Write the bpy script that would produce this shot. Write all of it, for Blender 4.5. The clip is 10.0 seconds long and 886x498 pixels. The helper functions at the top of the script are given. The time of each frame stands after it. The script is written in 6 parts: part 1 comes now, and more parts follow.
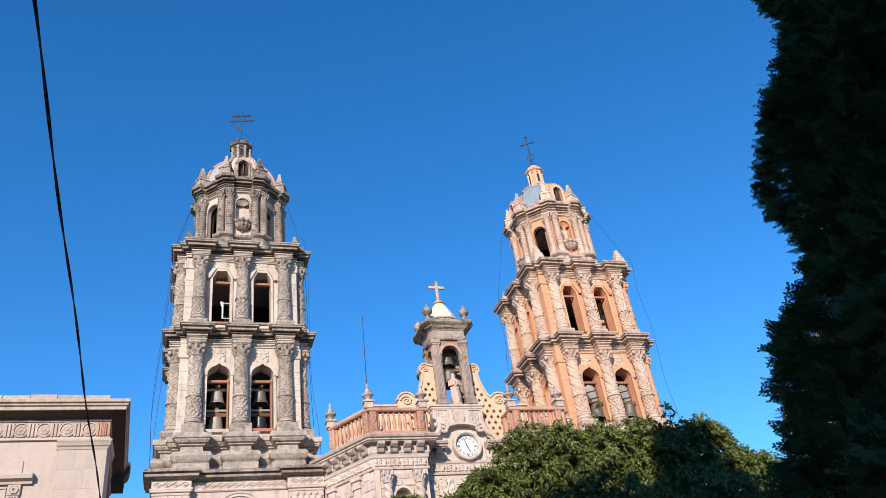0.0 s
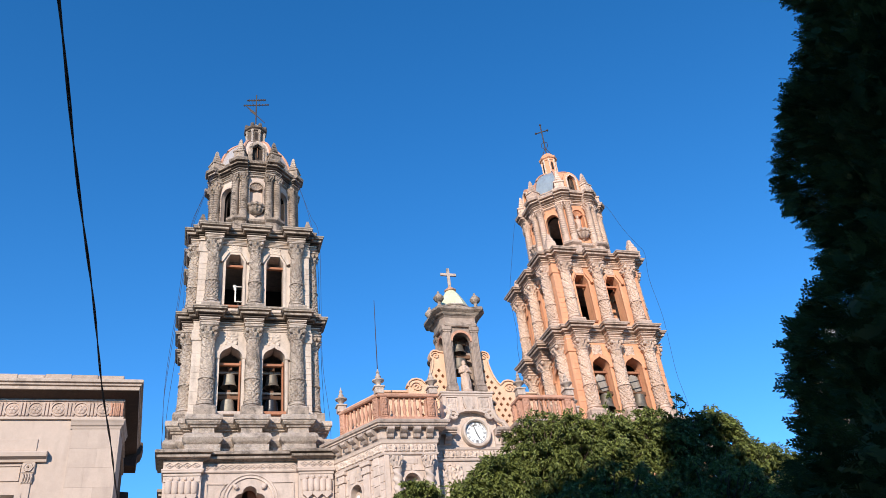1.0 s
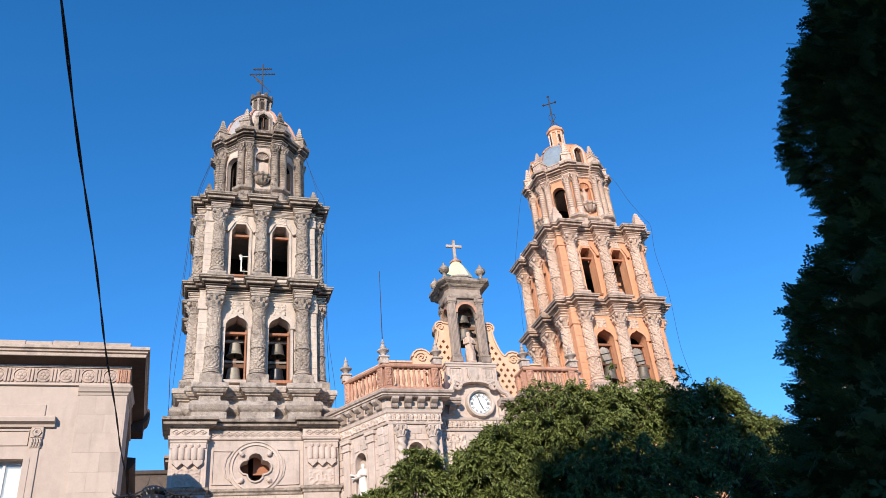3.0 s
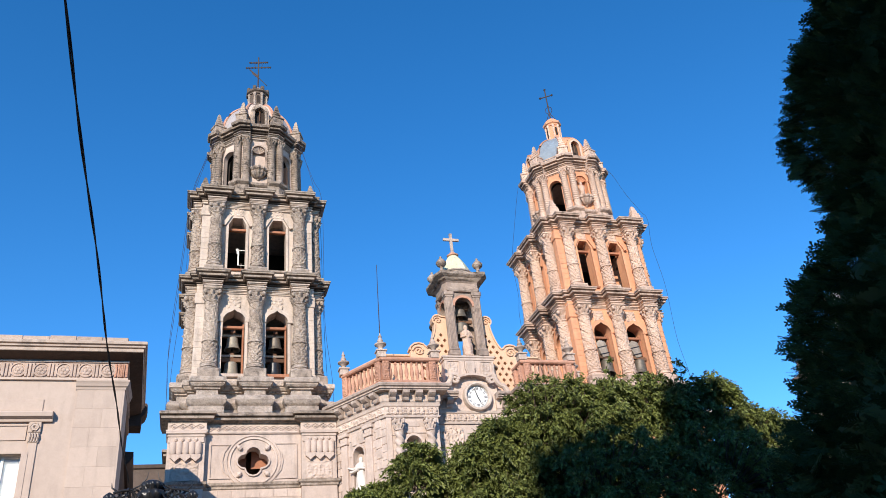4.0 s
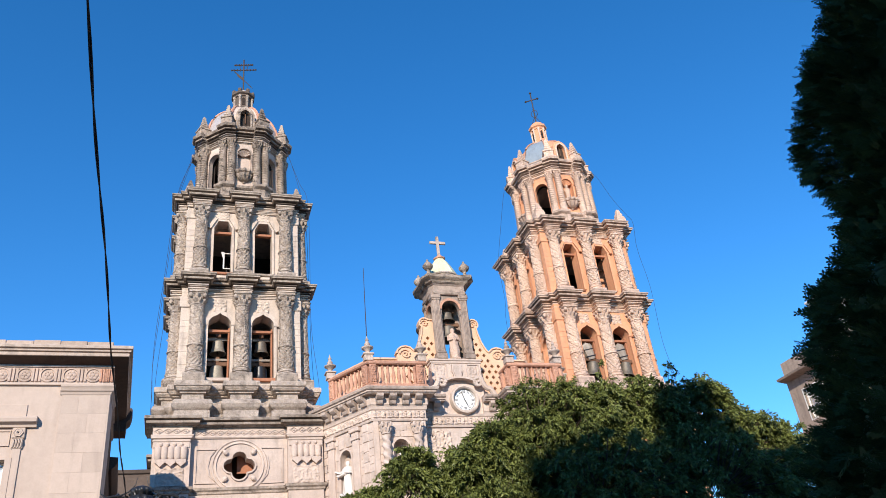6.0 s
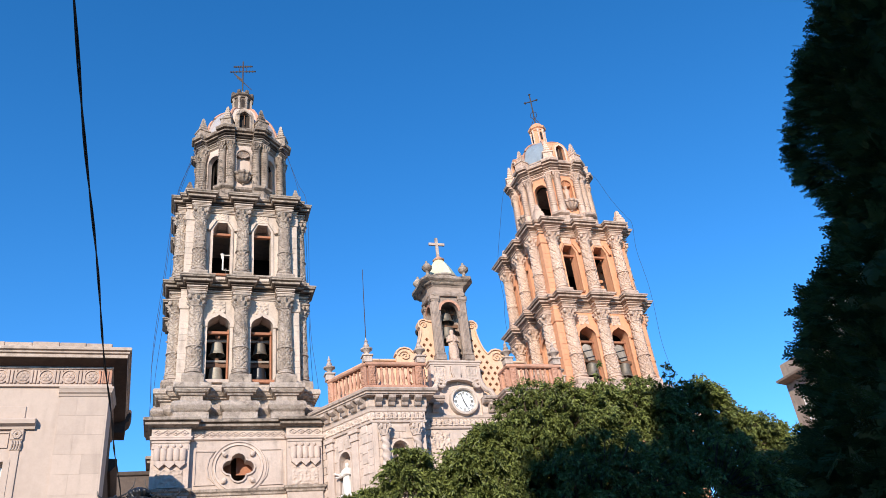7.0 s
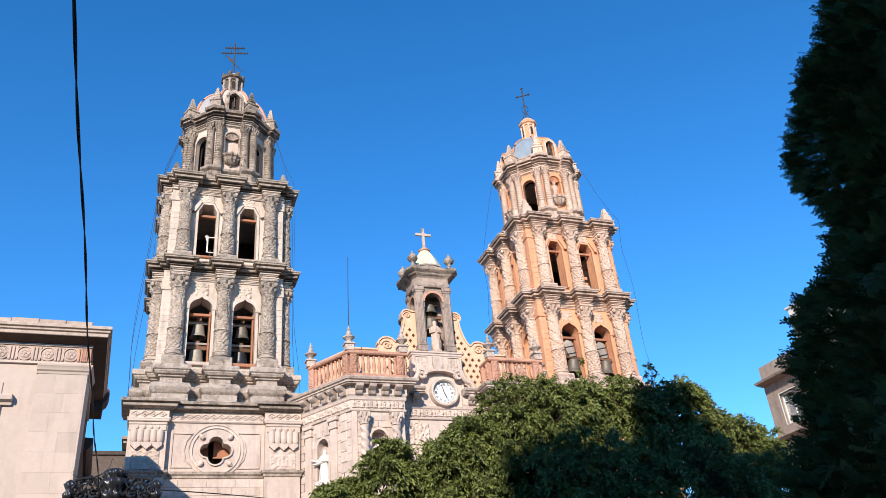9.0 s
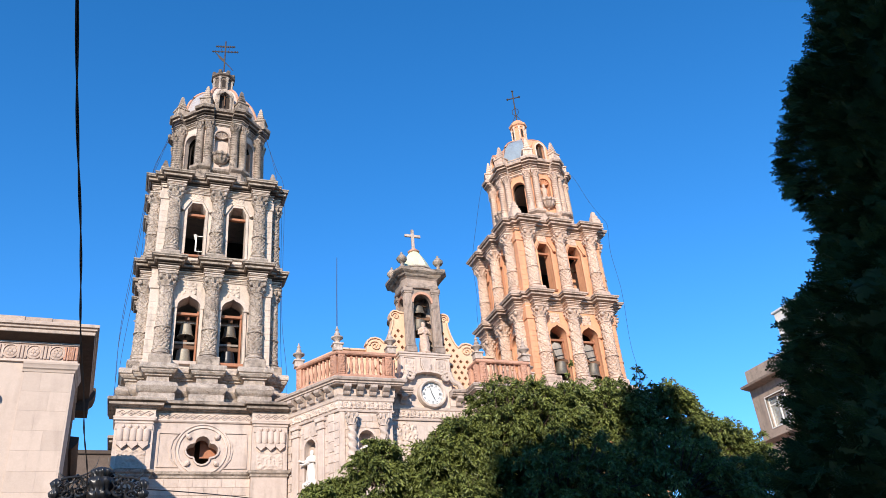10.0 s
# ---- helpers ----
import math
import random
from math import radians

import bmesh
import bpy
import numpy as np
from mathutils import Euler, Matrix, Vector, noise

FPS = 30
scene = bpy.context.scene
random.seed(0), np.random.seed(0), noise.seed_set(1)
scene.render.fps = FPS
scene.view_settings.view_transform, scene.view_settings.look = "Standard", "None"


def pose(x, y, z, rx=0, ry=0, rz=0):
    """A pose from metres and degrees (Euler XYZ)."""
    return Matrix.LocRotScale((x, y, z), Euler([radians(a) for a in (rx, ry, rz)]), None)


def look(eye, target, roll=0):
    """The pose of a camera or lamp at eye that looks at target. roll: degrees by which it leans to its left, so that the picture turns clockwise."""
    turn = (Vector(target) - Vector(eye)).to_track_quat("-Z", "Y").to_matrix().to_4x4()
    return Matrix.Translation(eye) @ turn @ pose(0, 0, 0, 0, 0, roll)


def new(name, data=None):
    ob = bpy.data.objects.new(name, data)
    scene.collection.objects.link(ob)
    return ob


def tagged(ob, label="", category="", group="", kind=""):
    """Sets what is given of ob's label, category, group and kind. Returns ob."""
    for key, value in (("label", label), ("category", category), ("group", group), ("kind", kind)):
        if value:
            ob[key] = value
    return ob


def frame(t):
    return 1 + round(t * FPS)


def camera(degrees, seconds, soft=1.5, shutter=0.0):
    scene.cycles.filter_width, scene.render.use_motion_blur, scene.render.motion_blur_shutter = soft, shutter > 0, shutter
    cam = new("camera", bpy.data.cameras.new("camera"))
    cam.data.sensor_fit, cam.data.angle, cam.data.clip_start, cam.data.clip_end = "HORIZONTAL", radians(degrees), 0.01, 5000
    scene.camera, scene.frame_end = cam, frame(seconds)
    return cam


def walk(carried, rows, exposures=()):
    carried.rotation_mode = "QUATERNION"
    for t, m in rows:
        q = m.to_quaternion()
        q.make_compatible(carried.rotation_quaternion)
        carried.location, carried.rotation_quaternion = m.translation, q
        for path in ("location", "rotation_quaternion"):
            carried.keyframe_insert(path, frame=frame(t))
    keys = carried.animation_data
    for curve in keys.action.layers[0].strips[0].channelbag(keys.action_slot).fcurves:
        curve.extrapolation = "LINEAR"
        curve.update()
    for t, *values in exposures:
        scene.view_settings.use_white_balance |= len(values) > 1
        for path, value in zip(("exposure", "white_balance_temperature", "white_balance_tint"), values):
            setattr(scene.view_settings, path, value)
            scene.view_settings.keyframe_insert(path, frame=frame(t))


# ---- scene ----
from mathutils.geometry import tessellate_polygon

cam = camera(58.5, 10.0, soft=0.5)

def aim(x, y, z, yaw, pitch, roll):
    return pose(x, y, z, 90 + pitch, 0, -yaw) @ pose(0, 0, 0, 0, 0, roll)


walk(cam, [
    (0.0, aim(-2.461, -38.729, 1.590, 20.946, 33.073, -8.598)),
    (0.5, aim(-2.488, -38.719, 1.599, 20.274, 32.579, -7.750)),
    (1.0, aim(-2.476, -38.735, 1.601, 19.756, 32.247, -7.053)),
    (1.5, aim(-2.467, -38.727, 1.592, 19.347, 31.898, -6.426)),
    (2.0, aim(-2.456, -38.716, 1.585, 18.983, 31.471, -6.072)),
    (2.5, aim(-2.452, -38.715, 1.577, 18.932, 30.837, -6.045)),
    (4.0, aim(-2.480, -38.721, 1.589, 19.205, 29.782, -6.374)),
    (4.5, aim(-2.537, -38.671, 1.600, 19.421, 29.790, -6.457)),
    (5.0, aim(-2.607, -38.647, 1.612, 19.891, 29.753, -6.746)),
    (5.5, aim(-2.612, -38.668, 1.618, 20.501, 29.762, -7.030)),
    (7.0, aim(-2.562, -38.685, 1.611, 20.567, 29.961, -7.136)),
    (7.5, aim(-2.565, -38.682, 1.610, 20.750, 29.815, -6.942)),
    (8.0, aim(-2.545, -38.688, 1.614, 20.821, 29.642, -6.353)),
    (8.5, aim(-2.552, -38.646, 1.623, 20.817, 29.441, -5.576)),
    (9.0, aim(-2.590, -38.647, 1.645, 21.698, 29.186, -5.425)),
    (9.5, aim(-2.640, -38.658, 1.645, 22.140, 29.167, -5.403)),
    (10.0, aim(-2.626, -38.659, 1.636, 22.637, 29.208, -5.301)),
], exposures=[(0.0, 0.25), (1.5, 0.20), (2.5, 0.22), (5.0, 0.25), (7.0, 0.30), (8.5, 0.35), (10.0, 0.38)])

# world and sun: low sun from the front left of the church
SUN_UP, SUN_LEFT = 22.5, 28.0
world = bpy.data.worlds.new("sky")
scene.world = world
world.use_nodes = True
wn = world.node_tree.nodes
sky = wn.new("ShaderNodeTexSky")
sky.sky_type = 'NISHITA'
sky.sun_disc = False
sky.sun_elevation = radians(SUN_UP)
sky.sun_rotation = radians(180 + SUN_LEFT)
sky.altitude = 1900
sky.air_density, sky.dust_density, sky.ozone_density = 1.0, 0.0, 2.7
deep = wn.new("ShaderNodeHueSaturation")
deep.inputs["Hue"].default_value = 0.502
deep.inputs["Saturation"].default_value = 1.30
deep.inputs["Value"].default_value = 1.49
world.node_tree.links.new(sky.outputs[0], deep.inputs["Color"])
world.node_tree.links.new(deep.outputs[0], wn["Background"].inputs[0])
wn["Background"].inputs[1].default_value = 0.15
to_sun = Vector((-math.sin(radians(SUN_LEFT)) * math.cos(radians(SUN_UP)), -math.cos(radians(SUN_LEFT)) * math.cos(radians(SUN_UP)), math.sin(radians(SUN_UP))))
sun = new("sun", bpy.data.lights.new("sun", 'SUN'))
sun.data.energy = 5.2
sun.data.angle = radians(0.5)
sun.data.color = (1.0, 0.88, 0.745)
sun.matrix_world = look(to_sun * 80, (0, 0, 0))


# ---------------------------------------------------------------- materials
def stone(name, light, dark, grime=0.35, scale=1.0, rough=0.9, bump=0.5, vary=0.25, soot=(0.09, 0.075, 0.065), deep=0.03, blot=0.0, grit=1.0):
    """Weathered stone or render: large blotches, fine grain, soot and relief at real size."""
    m = bpy.data.materials.new(name)
    m.use_nodes = True
    nt = m.node_tree
    n, l = nt.nodes, nt.links
    bsdf = n["Principled BSDF"]
    tc = n.new("ShaderNodeTexCoord")
    geo = n.new("ShaderNodeNewGeometry")
    info = n.new("ShaderNodeObjectInfo")

    def tex(sc, det, rgh=0.6):
        t = n.new("ShaderNodeTexNoise")
        t.inputs["Scale"].default_value, t.inputs["Detail"].default_value, t.inputs["Roughness"].default_value = sc, det, rgh
        l.new(geo.outputs["Position"], t.inputs["Vector"])
        return t
    big, fine, grain = tex(0.55 * scale, 6), tex(5 * scale, 6, 0.7), tex(38 * scale, 4, 0.7)
    mix = n.new("ShaderNodeMix")
    mix.data_type = 'RGBA'
    mix.inputs[6].default_value, mix.inputs[7].default_value = (*dark, 1), (*light, 1)
    ramp = n.new("ShaderNodeMapRange")
    ramp.inputs[1].default_value, ramp.inputs[2].default_value = 0.33, 0.66
    add = n.new("ShaderNodeMath")
    add.operation = 'MULTIPLY_ADD'
    add.inputs[1].default_value = 0.5
    half = n.new("ShaderNodeMath")
    half.operation = 'MULTIPLY'
    half.inputs[1].default_value = 0.5
    l.new(big.outputs[0], half.inputs[0])
    l.new(fine.outputs[0], add.inputs[0])
    l.new(half.outputs[0], add.inputs[2])
    l.new(add.outputs[0], ramp.inputs[0])
    l.new(ramp.outputs[0], mix.inputs[0])
    # soot in patches and streaks
    st = n.new("ShaderNodeTexNoise")
    st.inputs["Scale"].default_value, st.inputs["Detail"].default_value = 1.6, 7
    mp = n.new("ShaderNodeMapping")
    mp.inputs["Scale"].default_value = (2.2, 2.2, 0.45)
    l.new(geo.outputs["Position"], mp.inputs[0])
    l.new(mp.outputs[0], st.inputs["Vector"])
    sr = n.new("ShaderNodeMapRange")
    sr.inputs[1].default_value, sr.inputs[2].default_value, sr.inputs[4].default_value = 0.5, 0.78, grime
    l.new(st.outputs[0], sr.inputs[0])
    mix2 = n.new("ShaderNodeMix")
    mix2.data_type = 'RGBA'
    mix2.inputs[7].default_value = (*soot, 1)
    l.new(sr.outputs[0], mix2.inputs[0])
    l.new(mix.outputs[2], mix2.inputs[6])
    # black lichen in crisp patches
    lich = tex(2.4 * scale, 9, 0.72)
    lr = n.new("ShaderNodeMapRange")
    lr.inputs[1].default_value, lr.inputs[2].default_value, lr.inputs[4].default_value = 0.53, 0.63, blot
    l.new(lich.outputs[0], lr.inputs[0])
    mix3 = n.new("ShaderNodeMix")
    mix3.data_type = 'RGBA'
    mix3.inputs[7].default_value = (*[0.55 * c for c in soot], 1)
    l.new(lr.outputs[0], mix3.inputs[0])
    l.new(mix2.outputs[2], mix3.inputs[6])
    # each piece a little different
    rnd = n.new("ShaderNodeMapRange")
    rnd.inputs[3].default_value, rnd.inputs[4].default_value = 1 - vary, 1 + vary * 0.6
    l.new(info.outputs["Random"], rnd.inputs[0])
    gr = n.new("ShaderNodeMapRange")
    gr.inputs[1].default_value, gr.inputs[2].default_value, gr.inputs[3].default_value, gr.inputs[4].default_value = 0.3, 0.7, 1 - 0.26 * grit, 1 + 0.2 * grit
    l.new(grain.outputs[0], gr.inputs[0])
    mul = n.new("ShaderNodeMath")
    mul.operation = 'MULTIPLY'
    l.new(rnd.outputs[0], mul.inputs[0])
    l.new(gr.outputs[0], mul.inputs[1])
    vm = n.new("ShaderNodeVectorMath")
    vm.operation = 'SCALE'
    l.new(mix3.outputs[2], vm.inputs[0])
    l.new(mul.outputs[0], vm.inputs["Scale"])
    l.new(vm.outputs[0], bsdf.inputs["Base Color"])
    bsdf.inputs["Roughness"].default_value = rough
    bsdf.inputs["Specular IOR Level"].default_value = 0.2
    bp = n.new("ShaderNodeBump")
    bp.inputs["Strength"].default_value, bp.inputs["Distance"].default_value = bump, deep
    sm = n.new("ShaderNodeMath")
    sm.operation = 'MULTIPLY_ADD'
    sm.inputs[1].default_value = 0.35
    l.new(grain.outputs[0], sm.inputs[0])
    l.new(fine.outputs[0], sm.inputs[2])
    l.new(sm.outputs[0], bp.inputs["Height"])
    l.new(bp.outputs[0], bsdf.inputs["Normal"])
    return m


def plain(name, col, rough=0.5, metal=0.0, vary=0.25, scale=12.0, bump=0.2, spec=0.4):
    m = bpy.data.materials.new(name)
    m.use_nodes = True
    n, l = m.node_tree.nodes, m.node_tree.links
    b = n["Principled BSDF"]
    geo = n.new("ShaderNodeNewGeometry")
    t = n.new("ShaderNodeTexNoise")
    t.inputs["Scale"].default_value, t.inputs["Detail"].default_value = scale, 6
    l.new(geo.outputs["Position"], t.inputs["Vector"])
    mx = n.new("ShaderNodeMix")
    mx.data_type = 'RGBA'
    mx.inputs[6].default_value = (*[c * (1 - vary) for c in col], 1)
    mx.inputs[7].default_value = (*[min(1, c * (1 + vary)) for c in col], 1)
    l.new(t.outputs[0], mx.inputs[0])
    l.new(mx.outputs[2], b.inputs["Base Color"])
    b.inputs["Roughness"].default_value, b.inputs["Metallic"].default_value = rough, metal
    b.inputs["Specular IOR Level"].default_value = spec
    bp = n.new("ShaderNodeBump")
    bp.inputs["Strength"].default_value, bp.inputs["Distance"].default_value = bump, 0.01
    l.new(t.outputs[0], bp.inputs["Height"])
    l.new(bp.outputs[0], b.inputs["Normal"])
    return m


def leafy(name, a, b_, rough=0.55, trans=0.0, spec=0.16):
    m = bpy.data.materials.new(name)
    m.use_nodes = True
    n, l = m.node_tree.nodes, m.node_tree.links
    b = n["Principled BSDF"]
    geo = n.new("ShaderNodeNewGeometry")
    t = n.new("ShaderNodeTexNoise")
    t.inputs["Scale"].default_value, t.inputs["Detail"].default_value = 1.3, 4
    l.new(geo.outputs["Position"], t.inputs["Vector"])
    av = n.new("ShaderNodeMath")
    av.operation = 'MULTIPLY_ADD'
    av.inputs[1].default_value = 0.6
    l.new(geo.outputs["Random Per Island"], av.inputs[0])
    hf = n.new("ShaderNodeMath")
    hf.operation = 'MULTIPLY'
    hf.inputs[1].default_value = 0.5
    l.new(t.outputs[0], hf.inputs[0])
    l.new(hf.outputs[0], av.inputs[2])
    mx = n.new("ShaderNodeMix")
    mx.data_type = 'RGBA'
    mx.inputs[6].default_value, mx.inputs[7].default_value = (*a, 1), (*b_, 1)
    l.new(av.outputs[0], mx.inputs[0])
    l.new(mx.outputs[2], b.inputs["Base Color"])
    b.inputs["Roughness"].default_value = rough
    b.inputs["Specular IOR Level"].default_value = spec
    if trans:
        tr = n.new("ShaderNodeBsdfTranslucent")
        l.new(mx.outputs[2], tr.inputs[0])
        ms = n.new("ShaderNodeMixShader")
        ms.inputs[0].default_value = trans
        l.new(b.outputs[0], ms.inputs[1])
        l.new(tr.outputs[0], ms.inputs[2])
        l.new(ms.outputs[0], n["Material Output"].inputs[0])
    return m


GREY = stone("weathered_grey_stone", (0.68, 0.565, 0.47), (0.31, 0.245, 0.20), 0.5, vary=0.12, bump=1.0, deep=0.12, blot=0.4)
GREY_WALL = stone("pale_grey_stone_wall", (0.64, 0.53, 0.445), (0.47, 0.385, 0.32), 0.42, vary=0.08, blot=0.12, grit=0.6)
DARKSTONE = stone("sooty_cornice_stone", (0.54, 0.44, 0.36), (0.17, 0.135, 0.105), 0.65, vary=0.12, bump=0.8, deep=0.05, blot=0.7)
UPPERSTONE = stone("blackened_upper_stone", (0.58, 0.465, 0.375), (0.15, 0.115, 0.09), 0.6, vary=0.15, bump=1.0, deep=0.07, blot=0.85)
PINK = stone("pink_quarry_stone", (0.62, 0.505, 0.425), (0.48, 0.38, 0.32), 0.28, vary=0.10, blot=0.10, grit=0.6)
PINKCORNICE = stone("stained_pink_stone", (0.58, 0.465, 0.39), (0.34, 0.265, 0.22), 0.5, vary=0.10, blot=0.5)
ORANGE = stone("orange_lime_render", (0.72, 0.365, 0.215), (0.57, 0.27, 0.15), 0.25, vary=0.05, bump=0.25, blot=0.06, grit=0.5)
CREAM = stone("pinkish_cream_carved_stone", (0.82, 0.615, 0.49), (0.56, 0.38, 0.285), 0.32, vary=0.10, bump=1.0, deep=0.09, blot=0.12)
CREAMCORNICE = stone("stained_cream_cornice", (0.66, 0.49, 0.39), (0.29, 0.205, 0.16), 0.55, vary=0.10, bump=0.8, deep=0.05, blot=0.5)
TERRACOTTA = stone("terracotta_stone", (0.64, 0.36, 0.25), (0.42, 0.21, 0.14), 0.4, vary=0.18, bump=0.9, deep=0.05, blot=0.15)
YELLOW = stone("yellow_ochre_render", (0.76, 0.51, 0.345), (0.64, 0.40, 0.26), 0.2, vary=0.05, bump=0.2)
WALLPINK = stone("smooth_pink_ashlar", (0.54, 0.435, 0.36), (0.465, 0.37, 0.305), 0.18, vary=0.09, bump=0.06, grit=0.2)
TILE = stone("faded_glazed_dome_tile", (0.42, 0.43, 0.43), (0.40, 0.29, 0.25), 0.4, rough=0.35, bump=0.2)
TILEBLUE = stone("pale_blue_dome_tile", (0.30, 0.36, 0.41), (0.22, 0.26, 0.30), 0.35, rough=0.25, bump=0.15)
TILEYELLOW = stone("pale_yellow_dome_tile", (0.68, 0.70, 0.50), (0.58, 0.56, 0.36), 0.2, rough=0.4, bump=0.15)
MARBLE = stone("white_marble", (0.85, 0.80, 0.74), (0.70, 0.64, 0.58), 0.12, bump=0.2)
WOOD = stone("dark_timber", (0.20, 0.11, 0.07), (0.10, 0.055, 0.035), 0.3, scale=2.0)
REDWOOD = stone("red_painted_timber", (0.42, 0.19, 0.11), (0.28, 0.12, 0.07), 0.2)
IRON = plain("black_wrought_iron", (0.026, 0.027, 0.030), 0.34, 0.3, spec=0.5)
RUST = plain("rusty_dark_iron", (0.06, 0.045, 0.04), 0.7, 0.4)
BRONZE = plain("weathered_bronze", (0.15, 0.13, 0.105), 0.55, 0.5, 0.4)
PALEBRONZE = plain("dusty_pale_bronze", (0.28, 0.25, 0.20), 0.6, 0.3, 0.35)
CABLEBLACK = plain("black_cable_sheath", (0.012, 0.012, 0.014), 0.6)
WHITEPAINT = plain("white_enamel", (0.82, 0.82, 0.80), 0.35, vary=0.06)
BLACKPAINT = plain("black_enamel", (0.02, 0.02, 0.022), 0.4)
FRAMEPAINT = plain("pale_window_paint", (0.70, 0.68, 0.64), 0.5, vary=0.1)
OLDWOOD = stone("grey_weathered_timber", (0.40, 0.35, 0.30), (0.23, 0.195, 0.165), 0.3, scale=2.0)
STAINED = stone("stained_frieze_stone", (0.56, 0.435, 0.36), (0.43, 0.325, 0.265), 0.35, vary=0.08, blot=0.15, grit=0.5)
BARK = stone("rough_bark", (0.16, 0.12, 0.09), (0.07, 0.05, 0.04), 0.3, scale=3)
LEAF = leafy("laurel_leaf", (0.006, 0.012, 0.003), (0.25, 0.295, 0.08), 0.42, 0.16, 0.26)
# dark render whose colour includes the palace's shade
SHADEWALL = stone("render_darkened_for_shade", (0.15, 0.115, 0.095), (0.08, 0.06, 0.05), 0.4)
# near-black for the palace's sunless side: its shade is put into the colour
SHADEDSIDE = stone("shade_dark_side_stone", (0.12, 0.082, 0.062), (0.06, 0.042, 0.034), 0.5)
CYPRESS = leafy("cypress_scale_leaf", (0.022, 0.040, 0.014), (0.055, 0.085, 0.025), 0.7, 0.1)
PAVING = stone("grey_paving_stone", (0.20, 0.18, 0.165), (0.12, 0.11, 0.10), 0.3)
# sooty stone, black enough to carry the shade under cornices as well
BLACKENED = stone("soot_and_shade_black_stone", (0.20, 0.155, 0.125), (0.075, 0.058, 0.047), 0.5, vary=0.15, blot=0.5)
COPING = stone("stained_tan_coping", (0.62, 0.50, 0.405), (0.46, 0.36, 0.29), 0.5, vary=0.08, blot=0.30, grit=0.4)
COPINGSTONE = stone("tan_coping_stone", (0.57, 0.45, 0.36), (0.44, 0.335, 0.265), 0.35, vary=0.25, blot=0.15, grit=0.5)
TANWALL = stone("weathered_tan_render", (0.42, 0.335, 0.27), (0.30, 0.235, 0.19), 0.4, vary=0.06, blot=0.25, grit=0.6)
PANEBACKING = plain("pale_pane_backing", (0.46, 0.45, 0.44), 0.9, vary=0.3, scale=9.0)
CORDBLUE = plain("dark_blue_cord", (0.018, 0.028, 0.06), 0.7)
# near-black that stands for the shade inside openings
SHADEBLACK = stone("interior_black_for_shade", (0.060, 0.045, 0.038), (0.030, 0.022, 0.018), 0.3)
GLASS = bpy.data.materials.new("window_glass")
GLASS.use_nodes = True
gb = GLASS.node_tree.nodes["Principled BSDF"]
gb.inputs["Base Color"].default_value = (0.8, 0.85, 0.86, 1)
gb.inputs["Roughness"].default_value = 0.06
gb.inputs["Transmission Weight"].default_value = 0.85
gb.inputs["Specular IOR Level"].default_value = 0.9


